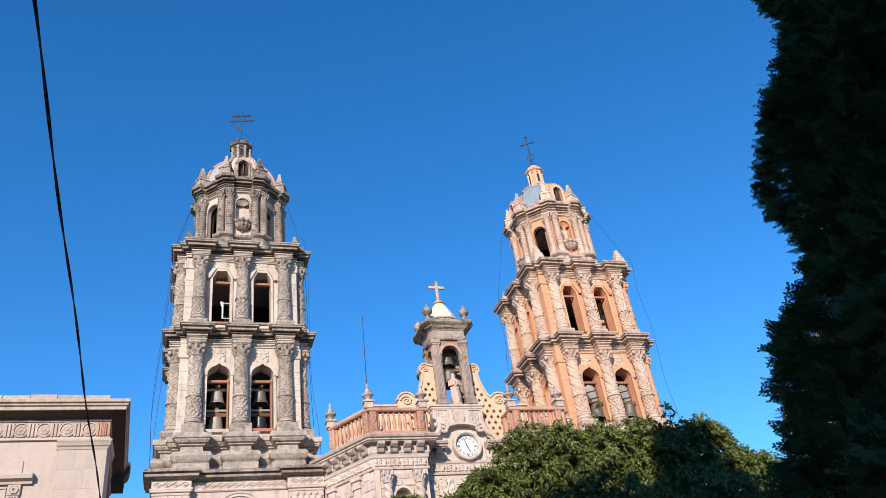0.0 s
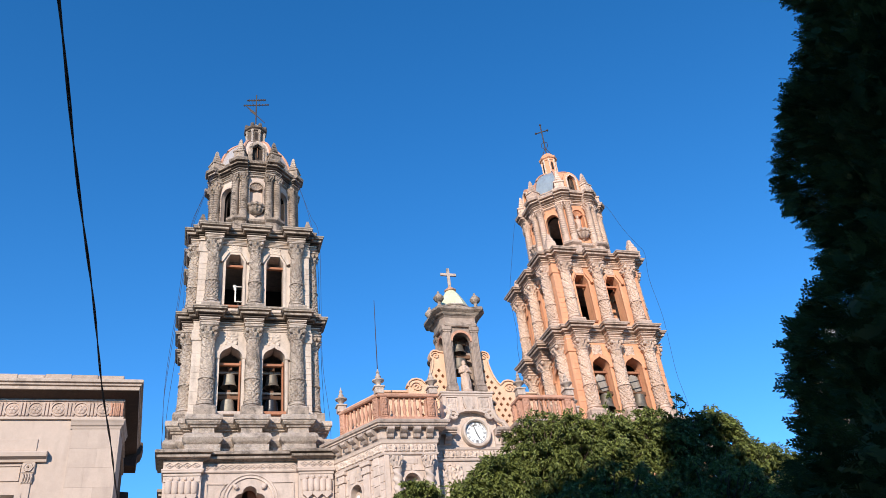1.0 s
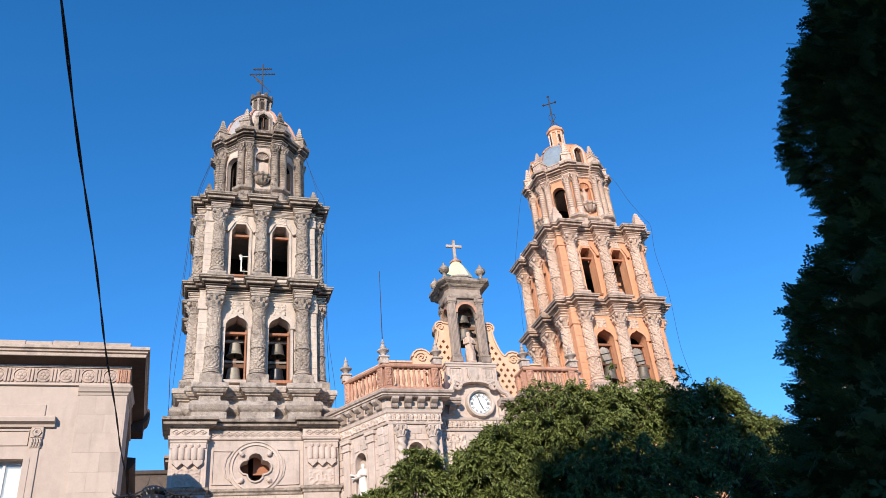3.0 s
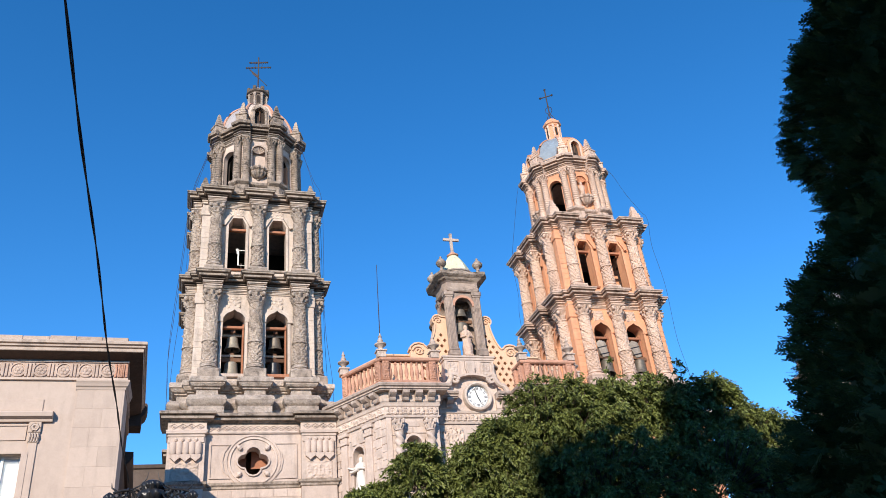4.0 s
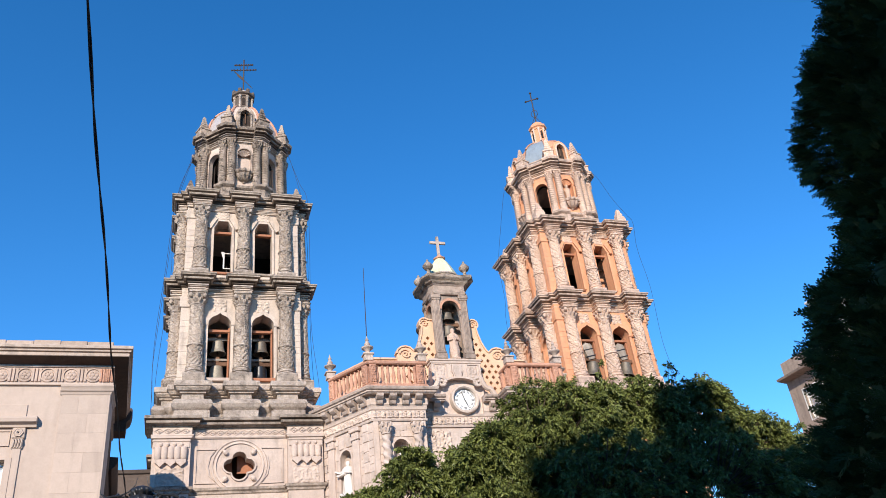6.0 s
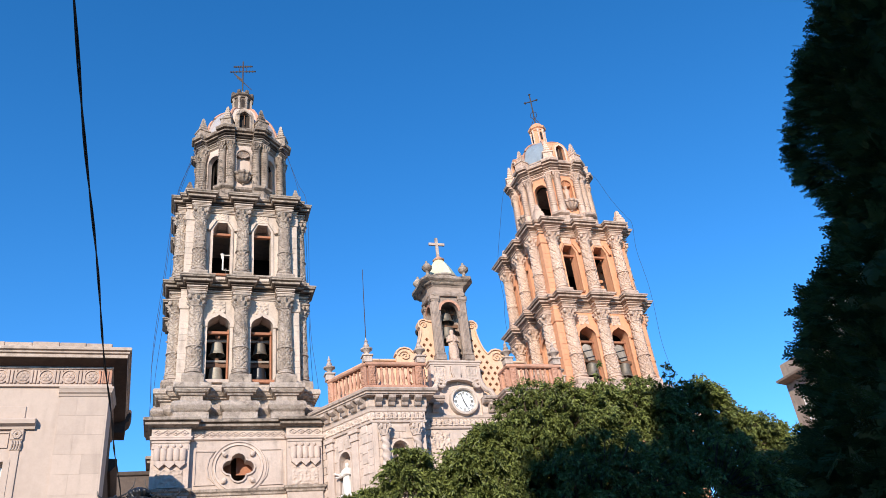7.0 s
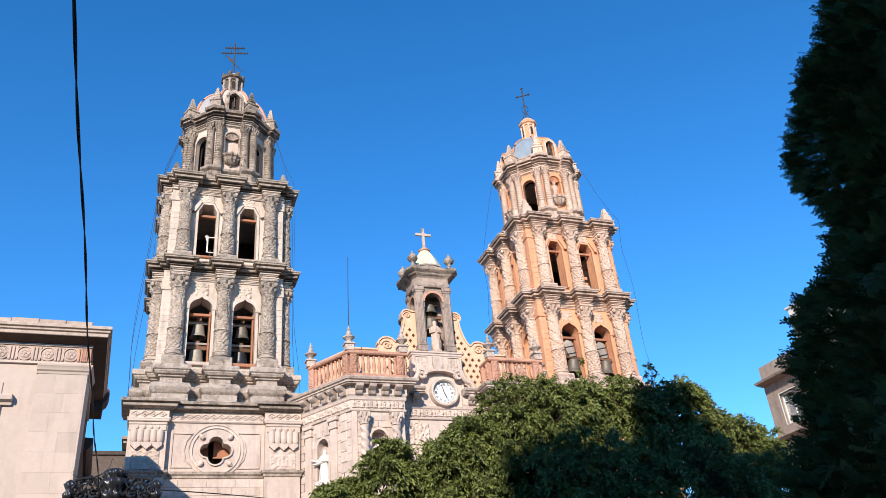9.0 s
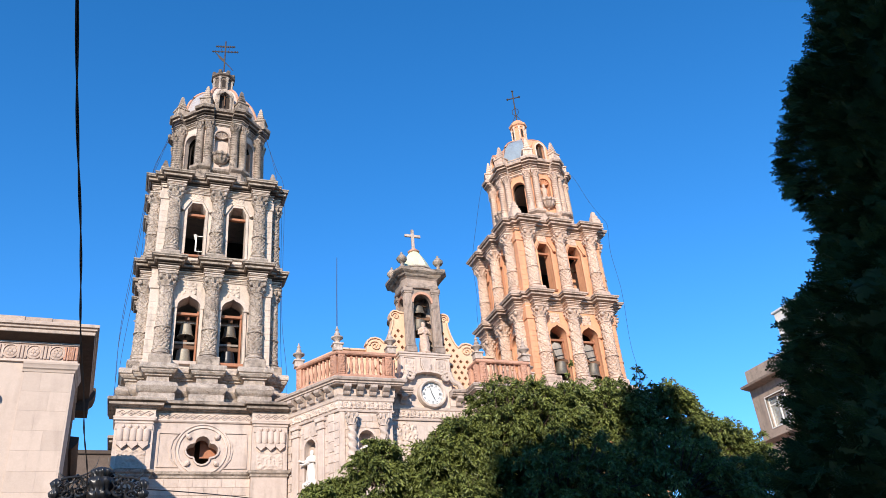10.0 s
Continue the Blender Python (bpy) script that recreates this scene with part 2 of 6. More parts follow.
# ---------------------------------------------------------------- mesh tools
class Shape:
    """Vertices and faces gathered into one mesh."""

    def __init__(self):
        self.v, self.f, self.soft = [], [], 0

    def add(self, verts, faces, m=None):
        o = len(self.v)
        self.v += [tuple(m @ Vector(p)) if m else tuple(p) for p in verts]
        self.f += [tuple(i + o for i in f) for f in faces]
        return self

    def box(self, x0, x1, y0, y1, z0, z1, m=None, bev=0.0):
        if bev:
            b = bev
            r = lambda e, z: [(x0 + e, y0 + b, z), (x0 + b, y0 + e, z), (x1 - b, y0 + e, z), (x1 - e, y0 + b, z), (x1 - e, y1 - b, z), (x1 - b, y1 - e, z), (x0 + b, y1 - e, z), (x0 + e, y1 - b, z)]
            return self.rings([r(b * 0.9, z0), r(0, z0 + b), r(0, z1 - b), r(b * 0.9, z1)], m)
        return self.add([(x, y, z) for z in (z0, z1) for x, y in ((x0, y0), (x1, y0), (x1, y1), (x0, y1))],
                        [(3, 2, 1, 0), (4, 5, 6, 7), (0, 1, 5, 4), (1, 2, 6, 5), (2, 3, 7, 6), (3, 0, 4, 7)], m)

    def rings(self, rr, m=None, caps=True):
        k = len(rr[0])
        fs = [(i * k + j, i * k + (j + 1) % k, (i + 1) * k + (j + 1) % k, (i + 1) * k + j) for i in range(len(rr) - 1) for j in range(k)]
        if caps:
            fs += [tuple(reversed(range(k))), tuple((len(rr) - 1) * k + j for j in range(k))]
        return self.add([p for r in rr for p in r], fs, m)

    def prism(self, poly, z0, z1, m=None):
        return self.rings([[(x, y, z0) for x, y in poly], [(x, y, z1) for x, y in poly]], m)

    def lathe(self, prof, seg=16, m=None, wob=None):
        rr = []
        for r, z in prof:
            rr.append([(r * (1 + (wob(2 * math.pi * j / seg, z) if wob else 0)) * math.cos(2 * math.pi * j / seg),
                        r * (1 + (wob(2 * math.pi * j / seg, z) if wob else 0)) * math.sin(2 * math.pi * j / seg), z) for j in range(seg)])
        return self.rings(rr, m)

    def plate(self, outer, holes, y0, y1, m=None):
        """A slab in the xz plane from y0 to y1 with holes right through it."""
        loops = [outer] + list(holes)
        tris = tessellate_polygon([[Vector((x, z, 0)) for x, z in lp] for lp in loops])
        flat = [p for lp in loops for p in lp]
        k = len(flat)
        vs = [(x, y0, z) for x, z in flat] + [(x, y1, z) for x, z in flat]
        fs = [tuple(t) for t in tris] + [tuple(i + k for i in reversed(t)) for t in tris]
        o = 0
        for lp in loops:
            c = len(lp)
            fs += [(o + j, o + (j + 1) % c, k + o + (j + 1) % c, k + o + j) for j in range(c)]
            o += c
        return self.add(vs, fs, m)

    def band(self, path, w, y0, y1, m=None, closed=False):
        """A flat moulding of width w on the outer (left) side of a path in the xz plane."""
        k = len(path)
        out = []
        for i in range(k):
            a = path[i - 1] if (i or closed) else path[i]
            b = path[(i + 1) % k] if (i < k - 1 or closed) else path[i]
            dx, dz = b[0] - a[0], b[1] - a[1]
            d = math.hypot(dx, dz) or 1
            out.append((path[i][0] - dz / d * w, path[i][1] + dx / d * w))
        rr = [[(path[i][0], y1, path[i][1]), (path[i][0], y0, path[i][1]), (out[i][0], y0, out[i][1]), (out[i][0], y1, out[i][1])] for i in range(k)]
        if closed:
            rr.append(rr[0])
        return self.rings(rr, m, caps=not closed)

    def tube(self, pts, r, seg=6, m=None, taper=1.0):
        rr = []
        k = len(pts)
        for i, p in enumerate(pts):
            p = Vector(p)
            t = (Vector(pts[min(i + 1, k - 1)]) - Vector(pts[max(i - 1, 0)])).normalized()
            u = t.cross(Vector((0.31, 0.17, 0.93)))
            if u.length < 0.1:
                u = t.cross(Vector((1, 0, 0)))
            u.normalize()
            w = t.cross(u)
            q = r * (1 + (taper - 1) * i / max(1, k - 1))
            rr.append([tuple(p + u * q * math.cos(2 * math.pi * j / seg) + w * q * math.sin(2 * math.pi * j / seg)) for j in range(seg)])
        return self.rings(rr, m)

    def mesh(self, name, mat, smooth=32):
        smooth = self.soft or smooth
        me = bpy.data.meshes.new(name)
        me.from_pydata(self.v, [], self.f)
        bm = bmesh.new()
        bm.from_mesh(me)
        bmesh.ops.recalc_face_normals(bm, faces=bm.faces)
        bm.to_mesh(me)
        bm.free()
        me.materials.append(mat)
        if smooth:
            me.polygons.foreach_set("use_smooth", [True] * len(me.polygons))
            me.set_sharp_from_angle(angle=radians(smooth))
        return me


def part(name, shape, mat, parent, label="", at=None, smooth=32):
    """One mesh object under a thing or a part; shape is a Shape or a mesh made before."""
    me = shape.mesh(name, mat, smooth) if isinstance(shape, Shape) else shape
    ob = new(name, me)
    ob.parent = parent
    if at is not None:
        ob.matrix_basis = at
    return tagged(ob, label)


def thing(name, label, category, at=None, group="", kind=""):
    ob = new(name)
    ob.empty_display_size = 0.3
    if at is not None:
        ob.matrix_basis = at
    return tagged(ob, label, category, group, kind)


def np_mesh(name, verts, quads, mat):
    me = bpy.data.meshes.new(name)
    verts, quads = np.asarray(verts, np.float32), np.asarray(quads, np.int32)
    me.vertices.add(len(verts))
    me.vertices.foreach_set("co", verts.ravel())
    k = quads.shape[1]
    me.loops.add(quads.size)
    me.loops.foreach_set("vertex_index", quads.ravel())
    me.polygons.add(len(quads))
    me.polygons.foreach_set("loop_start", np.arange(0, quads.size, k, dtype=np.int32))
    me.update(calc_edges=True)
    me.validate()
    me.materials.append(mat)
    return me


def T(x, y, z, turn=0):
    return pose(x, y, z, 0, 0, turn)


def arch(x0, x1, z0, zs, zt, n=10, ogee=0.0):
    """Outline of an arched opening, from the left foot over the crown to the right foot."""
    c, r = (x0 + x1) / 2, (x1 - x0) / 2
    pts = [(x0, z0)]
    for i in range(n + 1):
        a = math.pi * (1 - i / n)
        s = math.sin(a)
        z = zs + (zt - zs) * s + ogee * max(0, 1 - abs(i - n / 2) / (n * 0.1)) ** 1.5
        pts.append((c + r * math.cos(a), z))
    return pts + [(x1, z0)]


def bumps(h, pr, cs, w):
    """A square plan of half width h that breaks forward by pr at each centre of cs on every side."""
    side = [(-h, -h)]
    for c in cs:
        side += [(c - w, -h), (c - w, -h - pr), (c + w, -h - pr), (c + w, -h)]
    out = []
    for k in range(4):
        co, si = round(math.cos(k * math.pi / 2)), round(math.sin(k * math.pi / 2))
        out += [(x * co - y * si, x * si + y * co) for x, y in side]
    return out


def moulded(rings, z_off=0.0):
    """rings: (plan, z) pairs with equal counts."""
    return Shape().rings([[(x, y, z + z_off) for x, y in poly] for poly, z in rings])


def relief(w, h, depth, n, seed, amp=1.0):
    """A carved panel in the xz plane: mirrored curling stems and leaves raised from a sunk ground."""
    s = Shape()
    s.soft = 75
    nx = max(8, int(n * 1.3))
    nz = max(8, int(nx * h / w)) if h > w else nx
    vs, fs = [], []
    for j in range(nz + 1):
        for i in range(nx + 1):
            x, z = (i / nx - 0.5) * w, (j / nz - 0.5) * h
            e = min(i, nx - i, j, nz - j)
            q = (abs(x) * 5.5, z * 5.5, seed)
            stem = 1 - min(1.0, abs(noise.noise(q)) * 3.2)
            leaf = 0.5 + 1.6 * noise.noise((abs(x) * 15, z * 15, seed + 5))
            y = -depth * (0.15 + amp * (0.75 * stem * stem + 0.55 * min(1.0, max(0.0, leaf)))) * (1.0 if e > 1 else 0.9) if e else 0.0
            vs.append((x, y, z))
    k = nx + 1
    for j in range(nz):
        for i in range(nx):
            fs.append((j * k + i, j * k + i + 1, (j + 1) * k + i + 1, (j + 1) * k + i))
    return s.add(vs, fs)


def carved_shaft(r0, r1, h, seg=64, rows=124):
    """A column shaft: lattice-carved lower third, a ring, and a spiral of carved foliage above."""
    rr = []
    for j in range(rows + 1):
        t = j / rows
        z = t * h
        r = r0 + (r1 - r0) * t
        ring = []
        for i in range(seg):
            a = 2 * math.pi * i / seg
            ca, sa = math.cos(a) * 2.6, math.sin(a) * 2.6
            leaf = noise.noise((ca * 2.1, sa * 2.1, z * 15)) + 0.5 * noise.noise((ca * 3.6, sa * 3.6, z * 26 + 4))
            leaf = min(1.0, max(0.0, 0.5 + 3.2 * leaf))
            if t < 0.02 or t > 0.985:
                d = 0.03
            elif t < 0.035 or 0.36 < t < 0.385:
                d = 0.065
            elif t < 0.36:
                d = 0.04 * (abs(math.sin(5 * a + z * 12)) * abs(math.sin(5 * a - z * 12)) > 0.25) + 0.035 * leaf - 0.035
            else:
                u = a + z * 3.6
                v = abs(math.sin(1.5 * u))
                d = 0.035 * (v > 0.25) + 0.04 * leaf - 0.04
            ring.append(((r + d) * math.cos(a), (r + d) * math.sin(a), z))
        rr.append(ring)
    return Shape().rings(rr)


def twisted_shaft(r0, r1, h, seg=20, rows=36, turns=2.6, amp=0.13):
    """A salomonic shaft with ropelike coils."""
    rr = []
    for j in range(rows + 1):
        t = j / rows
        r = r0 + (r1 - r0) * t
        rr.append([(r * (1 + amp * math.sin(2 * 2 * math.pi * i / seg + turns * 6.28 * t)) * math.cos(2 * math.pi * i / seg),
                    r * (1 + amp * math.sin(2 * 2 * math.pi * i / seg + turns * 6.28 * t)) * math.sin(2 * math.pi * i / seg), t * h) for i in range(seg)])
    return Shape().rings(rr)


def leaf_capital(r, h):
    """A stocky leafy capital: necking ring, two tiers of curled leaves, corner scrolls and a moulded abacus."""
    s = Shape()
    prof = [(r * 1.0, 0), (r * 1.2, 0.03 * h), (r * 1.2, 0.10 * h), (r * 1.0, 0.13 * h), (r * 1.12, 0.22 * h), (r * 1.42, 0.36 * h), (r * 1.48, 0.42 * h), (r * 1.14, 0.46 * h),
            (r * 1.22, 0.55 * h), (r * 1.58, 0.68 * h), (r * 1.62, 0.74 * h), (r * 1.2, 0.78 * h), (r * 1.25, 0.84 * h)]
    s.lathe(prof, 40, wob=lambda a, z: 0.13 * math.cos(10 * a + (3.14 if z > 0.45 * h else 0)) * (1 if 0.2 * h < z < 0.77 * h else 0))
    for k in range(4):
        a = math.pi / 4 + k * math.pi / 2
        c = (r * 1.62 * math.cos(a), r * 1.62 * math.sin(a), h * 0.70)
        s.lathe([(0.02, -0.12), (r * 0.26, -0.10), (r * 0.36, 0), (r * 0.30, 0.07), (0.02, 0.1)], 8, Matrix.Translation(c))
    q = r * 1.34
    s.box(-q, q, -q, q, h * 0.81, h * 0.88, bev=0.015)
    s.box(-q * 1.14, q * 1.14, -q * 1.14, q * 1.14, h * 0.88, h, bev=0.02)
    return s


def column_foot(r, h):
    s = Shape().lathe([(r * 1.05, h), (r * 1.1, h * 0.9), (r * 1.28, h * 0.78), (r * 1.28, h * 0.66), (r * 1.12, h * 0.58), (r * 1.3, h * 0.45), (r * 1.38, h * 0.36), (r * 1.3, h * 0.28), (r * 1.3, h * 0.25)], 24)
    q = r * 1.45
    return s.box(-q, q, -q, q, 0, h * 0.26, bev=0.015)


def bell_shape(r, h):
    return Shape().lathe([(r * 0.1, h * 1.0), (r * 0.52, h * 0.97), (r * 0.66, h * 0.9), (r * 0.69, h * 0.7), (r * 0.72, h * 0.5), (r * 0.75, h * 0.48), (r * 0.75, h * 0.45), (r * 0.79, h * 0.28), (r * 0.86, h * 0.12), (r, 0.03 * h), (r, 0), (r * 0.9, 0), (r * 0.6, h * 0.4), (r * 0.5, h * 0.8), (r * 0.05, h * 0.85)], 28)


def urn(h):
    """A turned finial: square block, dish, ball and spike."""
    s = Shape()
    return s.lathe([(0.10, 0), (0.13, 0.04), (0.11, 0.1), (0.16, 0.2), (0.30, 0.3), (0.31, 0.36), (0.2, 0.42), (0.13, 0.47), (0.15, 0.55), (0.1, 0.62), (0.07, 0.7), (0.10, 0.76), (0.05, 0.85), (0.015, 1.0)], 14, Matrix.Diagonal((h, h, h, 1)))


def ob_bell(at, r, h, mat, label):
    b = thing("church_bell", label, "bell", at, "bells in the towers")
    part("bell_body", bell_shape(r, h), mat, b)
    y = Shape().box(-r * 1.15, r * 1.15, -0.09, 0.09, h * 1.0, h * 1.0 + 0.2, bev=0.02)
    y.box(-0.12, 0.12, -0.1, 0.1, h * 1.2, h * 1.55, bev=0.02)
    part("yoke", y, WOOD, b, "dark timber yoke")
    part("clapper", Shape().lathe([(0.015, h * 0.85), (0.015, h * 0.2), (0.06, h * 0.1), (0.05, -0.03), (0.01, -0.06)], 8), IRON, b)
    return b


# ---------------------------------------------------------------- ground
g = Shape().box(-2500, 2500, -2500, 2500, -0.5, 0)
tagged(part("ground", g, PAVING, None, smooth=0), "grey stone paving of the church square", "ground", kind="structure")

C = 2.1          # spacing of the tower columns
AX = 2.98        # distance of the column axes from the tower's centre


def face_turns():
    return [pose(0, 0, 0, 0, 0, 90 * k) for k in range(4)]


def build_tower(ox, label, wall, carve, cornice, base_mat, trim, dome_mat, double_cross, trim2):
    tw = thing("bell_tower", label, "tower", T(ox, 0, 0), "twin bell towers")
    low_base = base_mat

    # ---- square base with corner pilasters and a quatrefoil window
    def corner_plan(h, pr, w0, o):
        H, hh, w = h + pr + o, h + o, w0 - o
        side = [(-H, -H), (-w, -H), (-w, -hh), (w, -hh), (w, -H)]
        out = []
        for k in range(4):
            co, si = round(math.cos(k * math.pi / 2)), round(math.sin(k * math.pi / 2))
            out += [(x * co - y * si, x * si + y * co) for x, y in side]
        return out
    hb, pb, wb = 3.30, 0.32, 2.07
    quat = []
    for k in range(4):
        for i in range(7):
            a = k * math.pi / 2 - math.pi / 2 + (i / 6 - 0.5) * math.pi * 1.02
            quat.append((0.36 * math.cos(k * math.pi / 2 - math.pi / 2) + 0.31 * math.cos(a), 11.6 + 0.32 * math.sin(k * math.pi / 2 - math.pi / 2) + 0.29 * math.sin(a)))
    for k, m in enumerate(face_turns()):
        hole = [quat] if k == 0 else []
        part("base_wall", Shape().plate([(-wb, 0), (wb, 0), (wb, 13.24), (-wb, 13.24)], hole, -hb, -hb + 0.6), low_base, tw, at=m)
        pil = Shape().box(-hb - pb, -wb, -hb - pb, -wb, 0, 13.24)
        part("corner_pilaster", pil, low_base, tw, at=m)
    part("base_cornice", moulded([(corner_plan(hb, pb, wb, o), z) for o, z in ((0.02, 13.22), (0.06, 13.23), (0.06, 13.29), (0.18, 13.31), (0.2, 13.34), (0.32, 13.36), (0.33, 13.46), (0.36, 13.47), (0.22, 13.50), (0.22, 13.53), (0.40, 13.54), (0.41, 13.58), (0.41, 13.64), (0.37, 13.68), (0.0, 13.69))]), cornice, tw)
    part("base_frieze", moulded([(corner_plan(hb, pb, wb, o), z) for o, z in ((0.0, 12.80), (0.06, 12.81), (0.10, 12.86), (0.10, 12.91), (0.03, 12.93), (0.03, 13.1), (0.03, 13.22))]), low_base, tw)
    part("string_course", moulded([(corner_plan(hb, pb, wb, o), z) for o, z in ((0.0, 10.38), (0.05, 10.42), (0.05, 10.5), (0.12, 10.56), (0.14, 10.66), (0.0, 10.7))]), cornice, tw)
    loz = Shape().band([(-0.15, 0), (0, 0.10), (0.15, 0), (0, -0.10)], 0.035, -0.045, 0.02, closed=True).lathe([(0.01, 0.05), (0.05, 0.03), (0.06, 0)], 8, pose(0, 0, 0, 90)).mesh("lozenge", low_base, 0)
    for i in range(12):
        part("lozenge", loz, low_base, tw, at=T(-1.87 + i * 0.34, -hb - 0.034, 13.075))
    for sx in (-1, 1):
        for i in range(4):
            part("lozenge", loz, low_base, tw, at=T(sx * 2.86 - 0.54 + i * 0.36, -hb - pb - 0.034, 13.075))
    # moulded frames round the window and its panel
    fr = Shape().band(quat[::-1], 0.07, -hb - 0.08, -hb + 0.02, closed=True)
    part("window_frame", fr, low_base, tw, "quatrefoil moulding")
    part("inner_board", Shape().box(-0.05, 0.8, -hb + 0.7, -hb + 0.76, 11.45, 12.3, bev=0.01).box(-0.9, -0.25, -hb + 0.9, -hb + 0.96, 10.7, 12.0, bev=0.01), REDWOOD, tw, "red timber boards inside the window")
    part("inner_dark_wall", Shape().box(-1.2, 1.2, -hb + 1.6, -hb + 1.7, 10.4, 12.8), WOOD, tw)
    for rad, y in ((0.98, 0.06), (1.12, 0.045)):
        ring = [(rad * 1.0 * math.cos(-2 * math.pi * i / 40), 11.6 + rad * math.sin(-2 * math.pi * i / 40)) for i in range(40)]
        part("ring_moulding", Shape().band(ring, 0.07, -hb - y, -hb + 0.02, closed=True), low_base, tw)
    for sx in (-1, 1):
        pth = [(sx * 0.95, 12.35), (sx * 1.85, 12.35), (sx * 1.85, 10.85), (sx * 0.95, 10.85), (sx * 1.22, 11.2), (sx * 1.3, 11.6), (sx * 1.22, 12.0)]
        part("panel_moulding", Shape().band(pth, 0.06, -hb - 0.05, -hb + 0.02, closed=True), low_base, tw)
        for sz in (-1, 1):
            part("leaf_boss", Shape().lathe([(0.02, 0.0), (0.09, 0.05), (0.11, 0.16), (0.04, 0.3), (0.01, 0.32)], 10, pose(sx * 0.50, -hb - 0.06, 11.6 + sz * 0.48, 0, sx * (45 if sz > 0 else 135), 0)), low_base, tw)
    # hanging fluted consoles on the pilasters
    for sx in (-1, 1):
        cx, yf = sx * 2.86, -hb - pb
        con = Shape().box(cx - 0.84, cx + 0.84, yf - 0.16, yf + 0.02, 12.72, 12.82, bev=0.02)
        con.box(cx - 0.78, cx + 0.78, yf - 0.09, yf + 0.02, 12.6, 12.72, bev=0.02)
        con.box(cx - 0.74, cx + 0.74, yf - 0.05, yf + 0.02, 12.36, 12.6)
        for i in range(4):
            con.lathe([(0.01, 12.39), (0.05, 12.41), (0.08, 12.48), (0.05, 12.55), (0.01, 12.57)], 10, Matrix.Translation((cx - 0.42 + i * 0.28, yf - 0.05, 0)))
        part("console_band", con, low_base, tw)
        dr = Shape()
        for i in range(5):
            x = cx - 0.52 + i * 0.26
            dr.lathe([(0.05, 11.80), (0.11, 11.83), (0.145, 11.92), (0.15, 12.2), (0.15, 12.33), (0.08, 12.38)], 12, Matrix.Translation((x, yf - 0.06, 0)))
        part("fluted_console", dr, low_base, tw)
        sc = Shape()
        for i in range(3):
            x = cx - 0.42 + i * 0.42
            sc.plate([(x - 0.21, 11.82), (x + 0.21, 11.82), (x + 0.2, 11.68), (x + 0.1, 11.6), (x, 11.5), (x - 0.1, 11.6), (x - 0.2, 11.68)], [], yf - 0.16, yf + 0.01)
        part("scalloped_drape", sc, low_base, tw)
        part("carved_panel", relief(1.15, 0.8, 0.065, 20, ox + sx).mesh("carved_panel", low_base), low_base, tw, at=T(cx, yf, 11.08))

    ash = Shape().box(-0.29, 0.29, -0.022, 0.01, -0.165, 0.165, bev=0.008).mesh("stone_block", low_base)
    for j in range(6):
        for i in range(7):
            x = -1.76 + i * 0.59 - (0.14 if j % 2 else -0.0)
            part("stone_block", ash, low_base, tw, at=T(x, -hb, 10.2 - j * 0.345))

    # ---- plinth zone under the belfry
    P = lambda o: bumps(2.86 + o, 0.55, (-C, 0, C), 0.46 + o)
    pl = ((0.30, 13.67), (0.30, 13.98), (0.2, 14.0), (0.26, 14.06), (0.36, 14.14), (0.41, 14.28), (0.36, 14.44), (0.26, 14.52), (0.06, 14.54), (0.02, 14.6), (0.0, 14.84), (0.10, 14.86),
          (0.10, 14.93), (0.2, 14.96), (0.28, 15.06), (0.28, 15.1), (0.35, 15.14), (0.36, 15.3), (0.32, 15.38), (0.05, 15.42))
    part("belfry_plinth", moulded([(P(o), z) for o, z in pl]), GREY if double_cross else cornice, tw)

    # ---- two square belfry stages
    stages = ((15.42, 15.80, 19.40, 20.10, 20.45, 21.0, 0.34, 0.29, True), (21.0, 21.22, 24.50, 25.12, 25.42, 25.98, 0.31, 0.265, False))
    for z0, zb, zc, zd, ze, zt, r0, r1, lower in stages:
        h = 2.70 if lower else 2.66
        if lower:
            op = [arch(s * 1.02 - 0.53, s * 1.02 + 0.53, 15.86, 18.58, 19.08, 22, 0.10) for s in (-1, 1)]
        else:
            op = [[(s * 1.02 - 0.44, 21.52), (s * 1.02 - 0.44, 24.12), (s * 1.02 - 0.24, 24.52), (s * 1.02 + 0.24, 24.52), (s * 1.02 + 0.44, 24.12), (s * 1.02 + 0.44, 21.52)] for s in (-1, 1)]
        for k, m in enumerate(face_turns()):
            hw = h if k % 2 == 0 else h - 0.72
            face_op = op if k != 2 else []
            part("belfry_wall", Shape().plate([(-hw, z0), (hw, z0), (hw, ze), (-hw, ze)], face_op, -h, -h + 0.7), wall, tw, at=m, smooth=20)
            lin = h - 0.71
            # thin black sheet added inside the wall so the openings look unlit
            part("inner_lining", Shape().plate([(-lin, z0 + 0.06), (lin, z0 + 0.06), (lin, ze - 0.11), (-lin, ze - 0.11)] if k % 2 == 0 else [(-lin + 0.03, z0 + 0.06), (lin - 0.03, z0 + 0.06), (lin - 0.03, ze - 0.11), (-lin + 0.03, ze - 0.11)], face_op, -h + 0.704, -h + 0.724), SHADEBLACK, tw, "inner face blackened to stand for shade", at=m)
            if k == 2:
                continue
